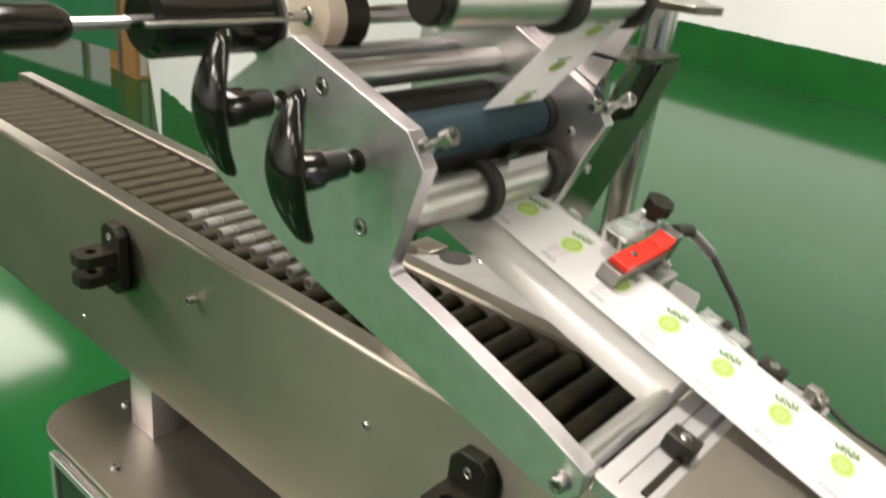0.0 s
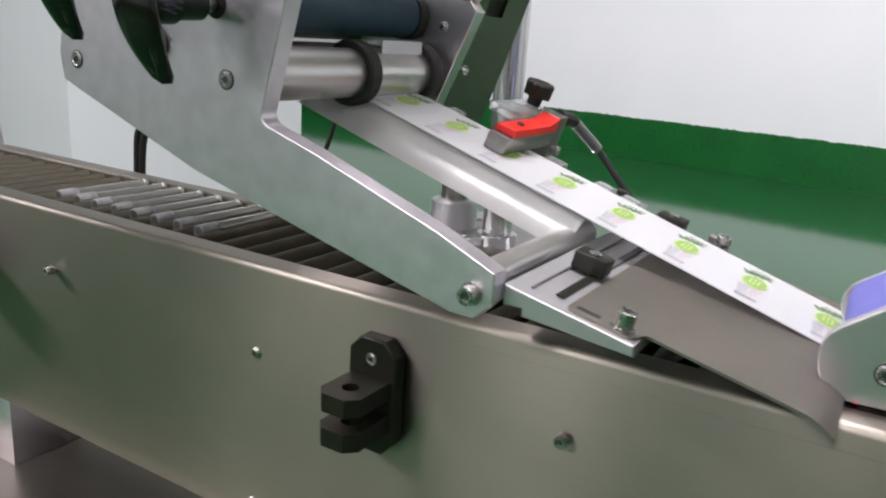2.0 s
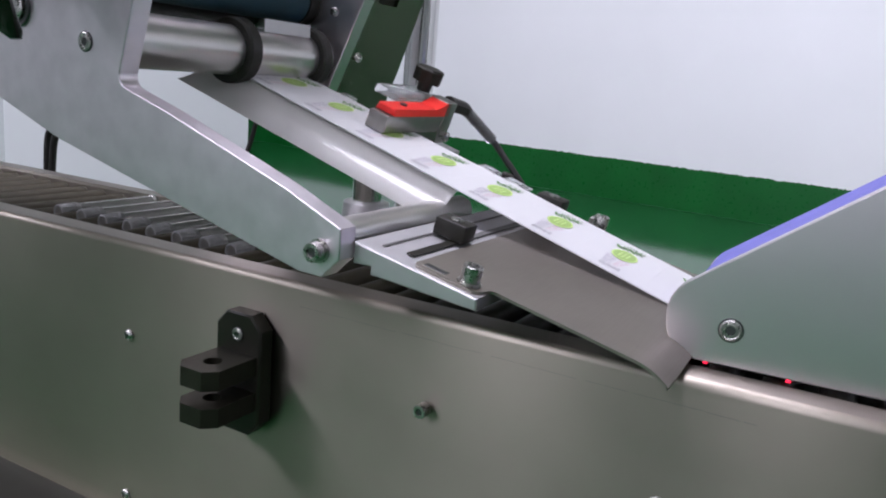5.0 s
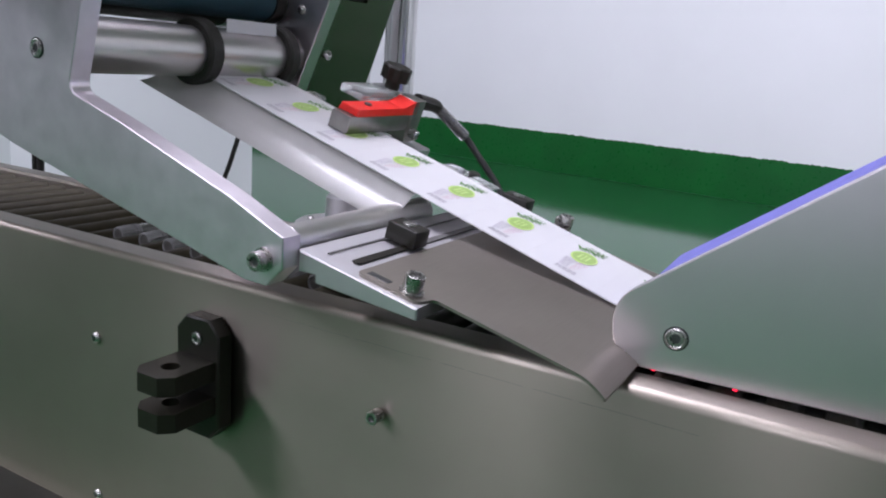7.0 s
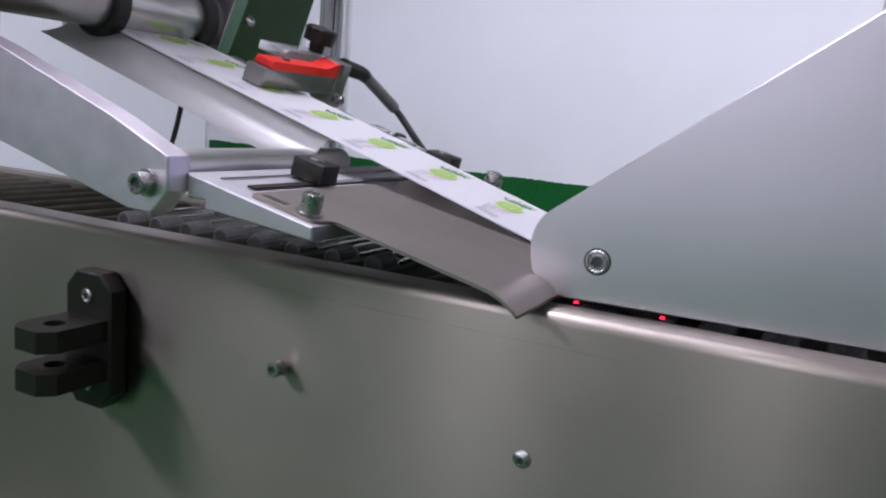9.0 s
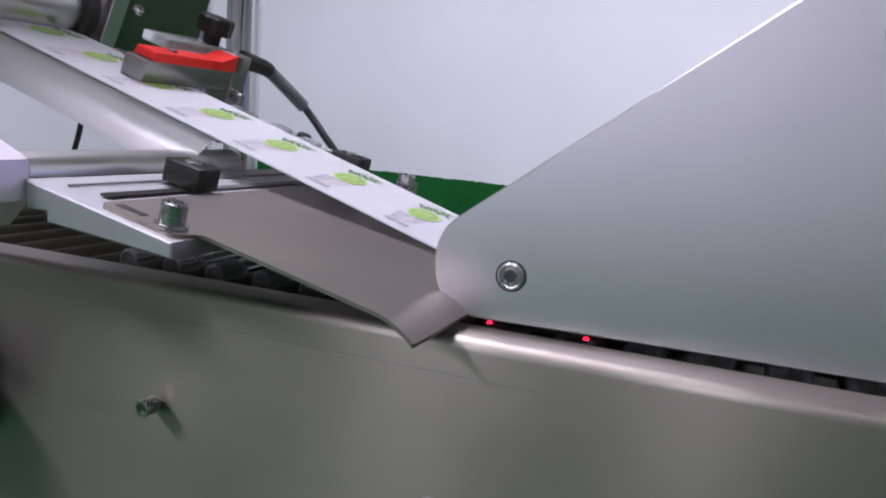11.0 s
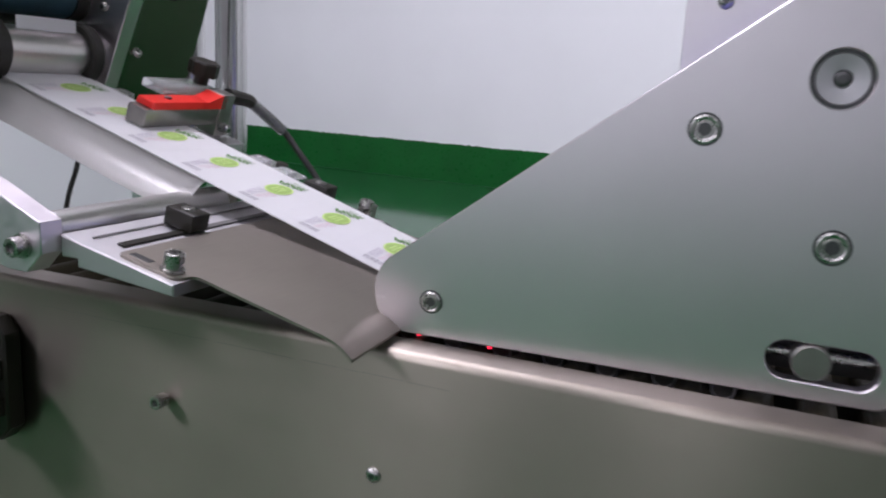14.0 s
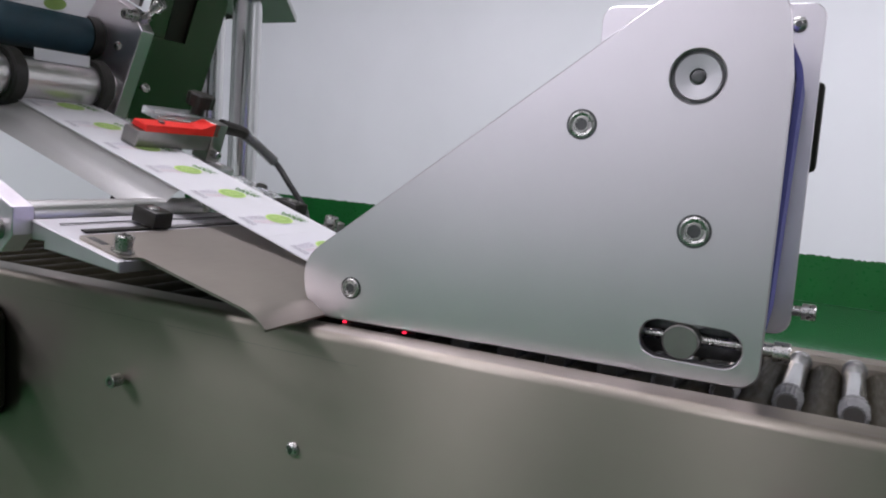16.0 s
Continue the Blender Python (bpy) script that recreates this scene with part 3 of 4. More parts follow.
bearing = part("bearing", lathe([(0, 0.0125), (0.0022, 0.0125), (0.0022, 0.0095), (0.0010, 0.0093)], "z"), HOLE, head, at=on_front(-0.4230, -0.0584, 1.0125))
part("bearing_screw", lathe([(0.0008, 0.0088), (0.0040, 0.0088), (0.0046, 0.0078), (0.0046, 0.003)], "z"), SCREW, bearing)


def bow_handle(x, z, lean, name_label):
    """Bakelite bow handle on a shaft: a hub and a crescent with two tapering horns."""
    h = thing("bow_handle", name_label, "handle", "clamping handles", at=pose(x, -0.0588, z, 0, lean, 0))
    part("shaft", rod(-0.030, -0.0012, 0.0048, 0, 0, 0.0005), SCREW, h, "bright steel shaft")
    # black disc painted as the shade in the hole round the shaft
    part("shaft_hole", lathe([(-0.0006, 0.0085), (0.0006, 0.0085)], "y", (0.002, 0, 0)), BLACK, h)
    part("hub", lathe([(-0.058, 0.010), (-0.052, 0.0135), (-0.034, 0.0135), (-0.032, 0.0110), (-0.012, 0.0100), (-0.011, 0.0085)], "y"), BAKELITE, h)
    b = bmesh.new()
    rings, seg = [], 16
    n = 24
    for i in range(n + 1):
        a = -1 + 2 * i / n
        zz = 0.050 * a + 0.002
        yy = -0.057 + 0.016 * abs(a) ** 2.0 - 0.002
        w = max(0.0055, 0.0118 * (1 - abs(a) ** 1.9) + 0.0055) * (0.6 if abs(a) > 0.985 else 1)
        d = 0.0085 * (1 - 0.40 * abs(a)) * (0.6 if abs(a) > 0.985 else 1)
        rings.append([b.verts.new((w * math.cos(2 * math.pi * k / seg), yy + d * math.sin(2 * math.pi * k / seg), zz)) for k in range(seg)])
    for p, q in zip(rings, rings[1:]):
        for k in range(seg):
            b.faces.new((p[k], p[(k + 1) % seg], q[(k + 1) % seg], q[k]))
    b.faces.new(rings[0])
    b.faces.new(rings[-1])
    part("bow", b, BAKELITE, h, "glossy black bow with two horns")
    return h


bow_handle(-0.3675, 1.0389, -8, "glossy black bow handle on a short steel shaft")
bow_handle(-0.4480, 1.0600, -4, "glossy black bow handle on a short steel shaft")

FAR = rounded([(-0.531, 1.000), (-0.527, 0.985), (-0.400, 0.955), (-0.3480, 0.955), (-0.3060, 1.0500), (-0.3220, 1.0715), (-0.4386, 1.1250), (-0.520, 1.10)],
              [0.003, 0.004, 0.01, 0.004, 0.002, 0.002, 0.006, 0.01], 5)
part("far_plate", prism(FAR, 0.1685, 0.1830, 0.0006), ALU_PLATE, head, "aluminium far side plate")
for sx, sz in ((-0.3371, 1.0369), (-0.470, 1.03), (-0.40, 0.985)):
    pan_screw(head, on_front(sx, 0.1683, sz), 0.0042)


def sloped(outline, lift, thick):
    """A sheet square to the head's sloping edge; outline in (y, z)."""
    b = bmesh.new()
    n = len(outline)
    a = [b.verts.new((-0.3407 + 0.342 * (z - 0.9699) + lift, y, z)) for y, z in outline]
    c = [b.verts.new((-0.3407 + 0.342 * (z - 0.9699) + lift - thick, y, z)) for y, z in outline]
    for k in range(n):
        b.faces.new((a[k], a[(k + 1) % n], c[(k + 1) % n], c[k]))
    b.faces.new(a)
    b.faces.new(c)
    return b


bracket = part("slotted_bracket", sloped([(0.1838, 0.925), (0.262, 0.925), (0.268, 0.990), (0.2690, 1.030), (0.2700, 1.094), (0.2640, 1.100), (0.2300, 1.098), (0.2290, 1.048), (0.2075, 1.048), (0.1838, 1.050)], 0.0, 0.004), STEEL_DARK, head, "polished steel bracket with an open slot")
part("slider", sloped([(0.1838, 1.0485), (0.2068, 1.0475), (0.2068, 1.104), (0.1838, 1.108)], -0.0055, 0.004), STEEL_DARK, bracket)
part("slot_backing", sloped([(0.2070, 1.036), (0.2310, 1.036), (0.2310, 1.098), (0.2070, 1.098)], -0.0050, 0.010), BLACK, bracket, "black slot")
part("top_flange", box(-0.372, -0.2985, 0.184, 0.2700, 1.1005, 1.1035), STEEL_DARK, bracket)
pan_screw(head, Matrix.Translation((-0.3294, 0.1945, 1.0015)) @ pose(0, 0, 0, 0, 71, 0), 0.0048)
cap_screw(head, on_front(-0.3160, 0.1683, 1.0640), 0.005, 0.012)

# adjusting screws standing out of the upper corners of both plates
for ay, (ax, az) in ((-0.0512, (-0.3140, 1.0615)), (0.176, (-0.3140, 1.0615))):
    m = Matrix.Translation((ax, ay, az)) @ pose(0, 0, 0, 0, 58, 0)
    part("adjusting_stem", lathe([(-0.004, 0.003), (0.020, 0.003)], "z", seg=14), SCREW, head, at=m)
    part("lock_nut", lathe([(0.0005, 0.0058), (0.0055, 0.0058)], "z", seg=6), SCREW, head, at=m)
    cap_screw(head, m @ Matrix.Translation((0, 0, 0.018)), 0.0058, 0.010, False)

# rollers between the plates
steel_roller = part("press_roller", rod(-0.0438, 0.1684, 0.0185, -0.3550, 0.9975, 0.001, 40), TUBE, head, "bright turned steel roller")
for y0, y1 in ((0.0620, 0.0750), (0.150, 0.1620)):
    part("rubber_ring", lathe([(y0, 0.0187), (y0, 0.0235), (y0 + 0.0015, 0.0250), (y1 - 0.0015, 0.0250), (y1, 0.0235), (y1, 0.0187)], "y", (-0.3550, 0, 0.9975), 40), RUBBER, steel_roller, "black rubber ring")
blue = part("drive_roller", rod(-0.0438, 0.1560, 0.0190, -0.3720, 1.0440, 0.001, 40), BLUE_ROLL, head, "dark blue silicone drive roller")
part("roller_collar", lathe([(0.1562, 0.0200), (0.1684, 0.0200)], "y", (-0.3720, 0, 1.0440), 32), RUBBER, blue)
part("guide_roller", rod(-0.0438, 0.1684, 0.0115, -0.4300, 1.0790, 0.001, 28), TUBE, head, "bright steel guide roller")
part("feed_roller", rod(-0.0438, 0.1684, 0.0200, -0.4350, 1.0400, 0.001, 32), RUBBER, head, "dark rubber feed roller")
part("tie_bar", box(-0.497, -0.474, -0.0438, 0.1684, 1.0780, 1.0870, 0.001), ALU_EDGE, head, "flat aluminium tie bar")
part("guide_roller", rod(-0.0438, 0.1684, 0.0140, -0.4100, 1.0040, 0.001, 28), RUBBER, head, "dark guide roller")
top_roller = part("top_roller", rod(-0.0640, 0.1684, 0.0175, -0.3060, 1.1540, 0.001, 36), TUBE, head, "bright steel upper roller")
for y0, y1 in ((0.0560, 0.0690), (0.1545, 0.1670)):
    part("rubber_ring", lathe([(y0, 0.0177), (y0, 0.0225), (y0 + 0.0015, 0.0240), (y1 - 0.0015, 0.0240), (y1, 0.0225), (y1, 0.0177)], "y", (-0.3060, 0, 1.1540), 36), RUBBER, top_roller)
# web running up from the drive roller to the upper roller
UP = Matrix.Translation((-0.3720, 0, 1.0490)) @ pose(0, 0, 0, 0, 39.5, 0)
rising = part("upper_web", box(-0.0003, 0.0003, WEB_Y0, WEB_Y1, 0, 0.136), PAPER, head, "white printed web led up over the rollers", at=UP)
for k in range(3):
    ov = bmesh.new()
    ov.faces.new([ov.verts.new((0.0006, 0.1175 + 0.0110 * math.cos(0.3 * q), 0.022 + 0.042 * k + 0.0062 * math.sin(0.3 * q))) for q in range(21)])
    part("oval_mark", ov, LIME, rising)
    for u, w in ((0.009, 0.010), (-0.009, 0.012)):
        ov = bmesh.new()
        ov.faces.new([ov.verts.new((0.0006, 0.1175 + a, 0.022 + 0.042 * k + u + c)) for a, c in ((-w, -0.0012), (w, -0.0012), (w, 0.0012), (-w, 0.0012))])
        part("text_bar", ov, LEAF if u > 0 else PINK, rising)
part("paper_tab", box(-0.3400, -0.3394, 0.085, 0.140, 1.0130, 1.0230), PAPER, head)
part("top_support", prism([(-0.520, 1.0995), (-0.445, 1.126), (-0.330, 1.0762), (-0.29, 1.16), (-0.40, 1.36), (-0.52, 1.36)], 0.1840, 0.1890, 0.0005), ALU_PLATE, head, "upper rear support plate")
part("end_cap", lathe([(0, 0.0150), (0.008, 0.0150), (0.010, 0.0130)], "z", seg=28), BLACK, top_roller, "round black end cap", at=on_front(-0.3060, -0.0642, 1.1540))

roll = thing("label_roll", "cream label roll on a black core held above the arm", "label roll", at=pose(-0.505, 0.012, 1.108))
part("paper_coil", rod(0.0, 0.020, 0.027, 0, 0, 0.001, 48), CREAM, roll)
part("core_disc", rod(0.0202, 0.045, 0.027, 0, 0, 0.001, 40), BLACK, roll)
part("spindle", rod(-0.001, 0.172, 0.008, 0, 0), CHROME, roll)
# unseen reel, added to keep lamp light off the rollers and plates below
reel = thing("supply_reel", "wide unseen reel added above the drive rollers to shade them", "label reel", at=pose(-0.495, 0.02, 1.315))
part("paper_coil", rod(0.0, 0.120, 0.140, 0, 0, 0.002, 64), CREAM, reel)
part("reel_disc", rod(0.1205, 0.1265, 0.165, 0, 0, 0.001, 64), ALU_PLATE, reel, "aluminium reel disc")
part("spindle", rod(-0.02, 0.185, 0.012, 0, 0), CHROME, reel)
crank = thing("unwind_handle", "black cylindrical grip with a thin steel pin", "handle", at=pose(-0.505, -0.075, 1.108))
part("grip", rod(-0.0585, 0.041, 0.0250, 0, 0, 0.005, 40), BAKELITE, crank, "black cylindrical grip")
part("end_knob", lathe([(-0.185, 0.010), (-0.182, 0.014), (-0.118, 0.014), (-0.108, 0.009)], "y", seg=32), BAKELITE, crank)
part("spindle", rod(-0.115, 0.085, 0.0045, 0, 0, 0.0005, 16), CHROME, crank)
part("pin", rod(-0.070, 0.044, 0.0022, 0.0262, 0.003, 0.0004, 12), CHROME, crank, "thin steel pin")
part("pin_collar", lathe([(0.0415, 0.029), (0.0445, 0.029)], "y", seg=32), SENSOR, crank)

# ---- label sensor ----
sensor = thing("label_sensor", "grey fork sensor with a red cover over the label web", "sensor")
S = WEB @ Matrix.Translation((-0.1015, 0, -0.0035))
part("sensor_body", prism([(-0.010, 0.0040), (0.007, 0.0040), (0.0085, 0.0065), (0.0085, 0.0180), (-0.0085, 0.0180), (-0.010, 0.0165)], 0.104, 0.186, 0.0008), SENSOR, sensor, at=S)
cov = bmesh.new()
prism([(-0.0095, 0.0182), (0.0090, 0.0182), (0.0090, 0.0240), (-0.0075, 0.0240)], 0.110, 0.170, 0.0008, cov)
b = bmesh.new()
pts = [(0.165, 0.0182), (0.193, 0.0182), (0.193, 0.0285), (0.187, 0.0295), (0.172, 0.0240), (0.165, 0.0240)]
f0 = b.faces.new([b.verts.new((-0.0075, y, z)) for y, z in pts])
r = bmesh.ops.extrude_face_region(b, geom=[f0])
bmesh.ops.translate(b, verts=[v for v in r["geom"] if isinstance(v, bmesh.types.BMVert)], vec=(0.0165, 0, 0))
merge(cov, b)
part("red_cover", cov, RED, sensor, "bright red plastic cover", at=S)
part("cover_screw", lathe([(0.024, 0.003), (0.0253, 0.003), (0.0257, 0.002)], "z", (0, 0.133, 0)), HOLE, sensor, at=S)
part("sensor_yoke", box(-0.010, 0.009, 0.1865, 0.203, -0.006, 0.030, 0.001), SENSOR, sensor, at=S)
part("yoke_screw", lathe([(0, 0.0042), (0.006, 0.0042), (0.007, 0.003)], "x", (0.009, 0.194, 0.002)), SCREW, sensor, at=S)
part("acrylic_block", box(-0.034, -0.012, 0.140, 0.200, 0.0220, 0.0290, 0.001), CLEAR, sensor, "clear acrylic block", at=S)
part("acrylic_bar", box(-0.030, -0.014, 0.196, 0.208, -0.004, 0.0218, 0.001), CLEAR, sensor, at=S)
kb = bmesh.new()
rings = []
for zz, rr in ((0.0292, 0.006), (0.0365, 0.0062), (0.0370, 0.0115), (0.0475, 0.0120), (0.0490, 0.0105)):
    rings.append([kb.verts.new(((rr * (1 + (0.07 * math.cos(8 * a) if rr > 0.01 else 0))) * math.cos(a) - 0.021, rr * (1 + (0.07 * math.cos(8 * a) if rr > 0.01 else 0)) * math.sin(a) + 0.192, zz)) for a in [2 * math.pi * k / 40 for k in range(40)]])
for p, q in zip(rings, rings[1:]):
    for k in range(40):
        kb.faces.new((p[k], p[(k + 1) % 40], q[(k + 1) % 40], q[k]))
kb.faces.new(rings[0]), kb.faces.new(rings[-1])
part("clamp_knob", kb, BLACK, sensor, "black lobed clamping knob", at=S)
part("guide_bar", rod(-0.145, 0.04, 0.0022, 0.1640, -0.0060, 0.0003, 12, axis="x"), TUBE, sensor, "thin steel guide bar", at=WEB)
for u in (-0.030, -0.006):
    part("clear_clip", box(u - 0.007, u + 0.007, 0.157, 0.174, -0.009, -0.0012, 0.001), CLEAR, sensor, "clear plastic web clip", at=WEB)
part("clear_clip", box(-0.182, -0.168, 0.155, 0.172, -0.009, -0.0012, 0.001), CLEAR, sensor, "clear plastic web clip", at=WEB)

part("clip_knob", lathe([(-0.016, 0.0030), (-0.010, 0.0030), (-0.010, 0.0050), (-0.0025, 0.0050), (-0.0015, 0.0040)], "z", (-0.018, 0.180, 0), 20), BLACK, sensor, "small black clamping knob", at=WEB)
part("clip_strip", box(-0.040, 0.004, 0.166, 0.186, -0.0068, -0.0048, 0.0005, 1), CLEAR, sensor, "clear plastic strip", at=WEB)
part("slide_block", box(-0.112, -0.080, 0.176, 0.214, -0.034, -0.012, 0.001), ALU_EDGE, sensor, "aluminium slide block", at=WEB)

lead = thing("sensor_cable", "black sensor cable with a grey boot and a clear sleeve", "cable")
part("boot", sweep([(-0.2400, 0.2040, 0.9690), (-0.2395, 0.2160, 0.9675), (-0.2385, 0.2290, 0.9655), (-0.2370, 0.2350, 0.9630)], lambda s: 0.0068 - 0.0014 * s), RUBBER, lead)
part("clear_sleeve", sweep([(-0.2375, 0.2330, 0.9640), (-0.2305, 0.2480, 0.9515), (-0.2234, 0.2624, 0.9387)], 0.0050), CLEAR, lead, "clear plastic sleeve")
part("cable", sweep([(-0.2375, 0.2330, 0.9640), (-0.2234, 0.2624, 0.9387), (-0.2045, 0.2632, 0.9180), (-0.1851, 0.2626, 0.8963), (-0.1680, 0.2500, 0.8780), (-0.1400, 0.2150, 0.8700), (-0.1250, 0.1980, 0.8720)], 0.0030), CABLE, lead)
part("cable_tail", sweep([(-0.1250, 0.1980, 0.8740), (-0.1000, 0.2100, 0.8780), (-0.0600, 0.2050, 0.8640), (-0.0100, 0.2000, 0.8560), (0.03, 0.190, 0.8540)], 0.0020), CABLE, lead)


# ---- posts behind the conveyor ----
def column_post(x, y, z0, z1, label, flange=True):
    t = thing("support_post", label, "post", "support posts", at=pose(x, y, 0))
    part("tube", rod(z0, z1, 0.0175, 0, 0, 0.001, 36, axis="z"), CHROME, t)
    if not flange:
        part("collar", rod(0.7902, 0.806, 0.024, 0, 0, 0.001, 36, axis="z"), CHROME, t)
        return t
    part("flange", lathe([(0.7902, 0.066), (0.7995, 0.066), (0.8010, 0.064), (0.8010, 0.034), (0.8025, 0.030), (0.8335, 0.0285), (0.8350, 0.027), (0.8350, 0.0180)], "z", seg=48), ALU_EDGE, t, "turned aluminium flange")
    for k in range(6):
        a = 2 * math.pi * k / 6 + 0.3
        pan_screw(t, pose(0.050 * math.cos(a), 0.050 * math.sin(a), 0.801), 0.0045)
    return t


column_post(-0.4545, 0.4085, 0.80, 1.13, "chromed steel post on a turned aluminium flange")
column_post(-0.388, 0.400, 0.79, 1.13, "chromed steel post standing beside the flanged post", False)
mount = thing("mounting_plate", "satin mounting plate carrying the support posts behind the conveyor", "plate")
top = prism(rounded([(-0.66, 0.192), (-0.27, 0.192), (-0.255, 0.33), (-0.30, 0.50), (-0.50, 0.56), (-0.520, 0.385)], [0.01] * 6, 4), 0.780, 0.790, 0.001)
top.transform(Matrix(((1, 0, 0, 0), (0, 0, 1, 0), (0, 1, 0, 0), (0, 0, 0, 1))))
part("plate", top, ALU_EDGE, mount)
# the plate is uncut; a dark disc carries the shade of its bore
part("bore", lathe([(0.7898, 0.021), (0.7906, 0.021)], "z", (-0.556, 0.318, 0), 28), HOLE, mount, "dark disc painted as the shaded round bore")
pan_screw(mount, pose(-0.530, 0.337, 0.790), 0.0055)
pan_screw(mount, pose(-0.620, 0.250, 0.790), 0.0045)
for lx in (-0.62, -0.36):
    part("strut", box(lx - 0.02, lx + 0.02, 0.32, 0.36, 0.545, 0.780, 0.002), STEEL, mount)
cross = thing("top_yoke", "polished steel yoke plate on the two posts", "plate")
part("yoke", prism(rounded([(-0.52, 0.34), (-0.335, 0.36), (-0.320, 0.40), (-0.345, 0.42), (-0.44, 0.56), (-0.53, 0.56)], [0.01] * 6, 4), 1.1305, 1.1385, 0.0005), STEEL_DARK, cross)
cross.children[0].data.transform(Matrix(((1, 0, 0, 0), (0, 0, 1, 0), (0, 1, 0, 0), (0, 0, 0, 1))))
cross.children[0].data.flip_normals()
thin = thing("air_hose", "thin dark hose hanging behind the arm", "cable")
part("hose", sweep([(-0.80, 0.50, 0.545), (-0.770, 0.50, 0.76), (-0.742, 0.50, 0.84), (-0.723, 0.50, 0.89), (-0.675, 0.49, 1.02), (-0.60, 0.47, 1.10), (-0.49, 0.52, 1.138)], 0.0036), CABLE, thin)
for dx in (0, 0.022):
    hz = thing("power_cable", "dark cable rising behind the conveyor", "cable", "power cables")
    part("cable", sweep([(-0.915 + dx * 0.3, 0.30, 0.545), (-0.913 + dx * 0.5, 0.30, 0.83), (-0.901 + dx, 0.30, 0.886), (-0.875 + dx * 2, 0.30, 0.96), (-0.80 + dx, 0.28, 1.06), (-0.66, 0.25 + dx, 1.14), (-0.53, 0.188, 1.16)], 0.0048), CABLE, hz)
side_post = thing("profile_post", "dark aluminium profile post beyond the conveyor", "post")
part("profile", box(0.326, 0.366, 0.235, 0.275, 0.545, 1.15, 0.002), STEEL_DARK, side_post)


# ---- wrap-round unit with the two triangular plates ----
wrap = thing("wrap_unit", "aluminium wrap unit with two triangular plates and blue belt", "labelling unit",
             at=Matrix.Translation((0.2225, 0.0305, 0)) @ pose(0, 0, 0, 0, 0, 2.7) @ Matrix.Translation((-0.2225, -0.0305, 0)))
TRI = rounded([(0.0005, 0.8890), (0.0045, 0.8556), (0.2585, 0.8548), (0.2585, 1.0000), (0.2530, 1.0400), (0.2034, 1.0400)],
              [0.022, 0.020, 0.010, 0.03, 0.014, 0.012], 9)
WR = pose(0, 0.0305, 0, 0, 0, 0)


def holed_plate(outline, holes, y0, y1):
    """A plate with openings, drawn in x and z."""
    b = bmesh.new()
    loops = []
    for y in (y0, y1):
        es, lp = [], []
        for pts in [outline] + holes:
            vs = [b.verts.new((x, y, z)) for x, z in pts]
            es += [b.edges.new((vs[k], vs[(k + 1) % len(vs)])) for k in range(len(vs))]
            lp.append(vs)
        bmesh.ops.triangle_fill(b, use_beauty=True, edges=es)
        loops.append(lp)
    for p, q in zip(*loops):
        for k in range(len(p)):
            b.faces.new((p[k], p[(k + 1) % len(p)], q[(k + 1) % len(p)], q[k]))
    bmesh.ops.recalc_face_normals(b, faces=b.faces)
    rim = [e for e in b.edges if len(e.link_faces) == 2 and e.calc_face_angle() > 1.2 and abs(e.verts[0].co.y - y0) < 1e-6 and abs(e.verts[1].co.y - y0) < 1e-6]
    bmesh.ops.bevel(b, geom=rim, offset=0.0006, segments=1, affect="EDGES")
    return b


SLOT = rounded([(0.2015, 0.8640), (0.2495, 0.8625), (0.2495, 0.8810), (0.2015, 0.8825)], [0.009] * 4, 8)
BIG = [(0.2168 + 0.0128 * math.cos(2 * math.pi * k / 36), 0.9995 + 0.0128 * math.sin(2 * math.pi * k / 36)) for k in range(36)]
part("near_plate", holed_plate(TRI, [SLOT, BIG], 0.0, 0.0080), ALU_PLATE, wrap, "bead-blasted aluminium plate with a slot", at=WR)
BACK_AT = pose(0.0065, 0, 0)
BACK = rounded([(-0.0010, 0.8880), (0.0030, 0.8640), (0.2620, 0.8640), (0.2620, 1.0540), (0.1350, 1.0540), (0.1350, 0.9850)], [0.022, 0.02, 0.01, 0.008, 0.008, 0.004], 7)
part("back_plate", prism(BACK, 0.1380, 0.1440, 0.0004), ALU_PLATE, wrap, "bead-blasted aluminium rear plate", at=BACK_AT)
pan_screw(wrap, on_front(0.1625, 0.1378, 1.0420), 0.0045)
pan_screw(wrap, on_front(0.2545, 0.1378, 1.0420), 0.0045)
for sx, sz, r in ((0.0352, 0.8750, 0.0056), (0.1634, 0.9748, 0.0066), (0.2225, 0.9268, 0.0070)):
    flush_screw(wrap, on_front(sx, 0.0304, sz), r)
hub = part("bearing_hub", lathe([(-0.006, 0.0112), (0.0012, 0.0112), (0.0018, 0.0106), (0.0012, 0.0040), (-0.0010, 0.0036)], "z", seg=36), TURNED, wrap, "satin bearing hub with a dark bore", at=on_front(0.2168, 0.0335, 0.9995))
part("hub_ring", lathe([(-0.0062, 0.0127), (-0.0005, 0.0127), (-0.0005, 0.0113), (-0.0032, 0.0113)], "z", seg=36), HOLE, hub)
part("hub_bolt", lathe([(-0.006, 0.0034), (0.0004, 0.0034), (0.0008, 0.0028), (0.0008, 0.0016)], "z", seg=20), HOLE, hub)
part("tension_rod", rod(0.190, 0.262, 0.0024, 0.046, 0.8725, 0.0003, 14, axis="x"), SCREW, wrap)
part("tension_bolt", lathe([(0.0, 0.0088), (0.0105, 0.0088), (0.0115, 0.0078)], "z", seg=32), SENSOR, wrap, "round flat tension bolt", at=on_front(0.2212, 0.0425, 0.8725))
part("tension_block", box(0.186, 0.252, 0.052, 0.066, 0.862, 0.884, 0.001), HOLE, wrap)
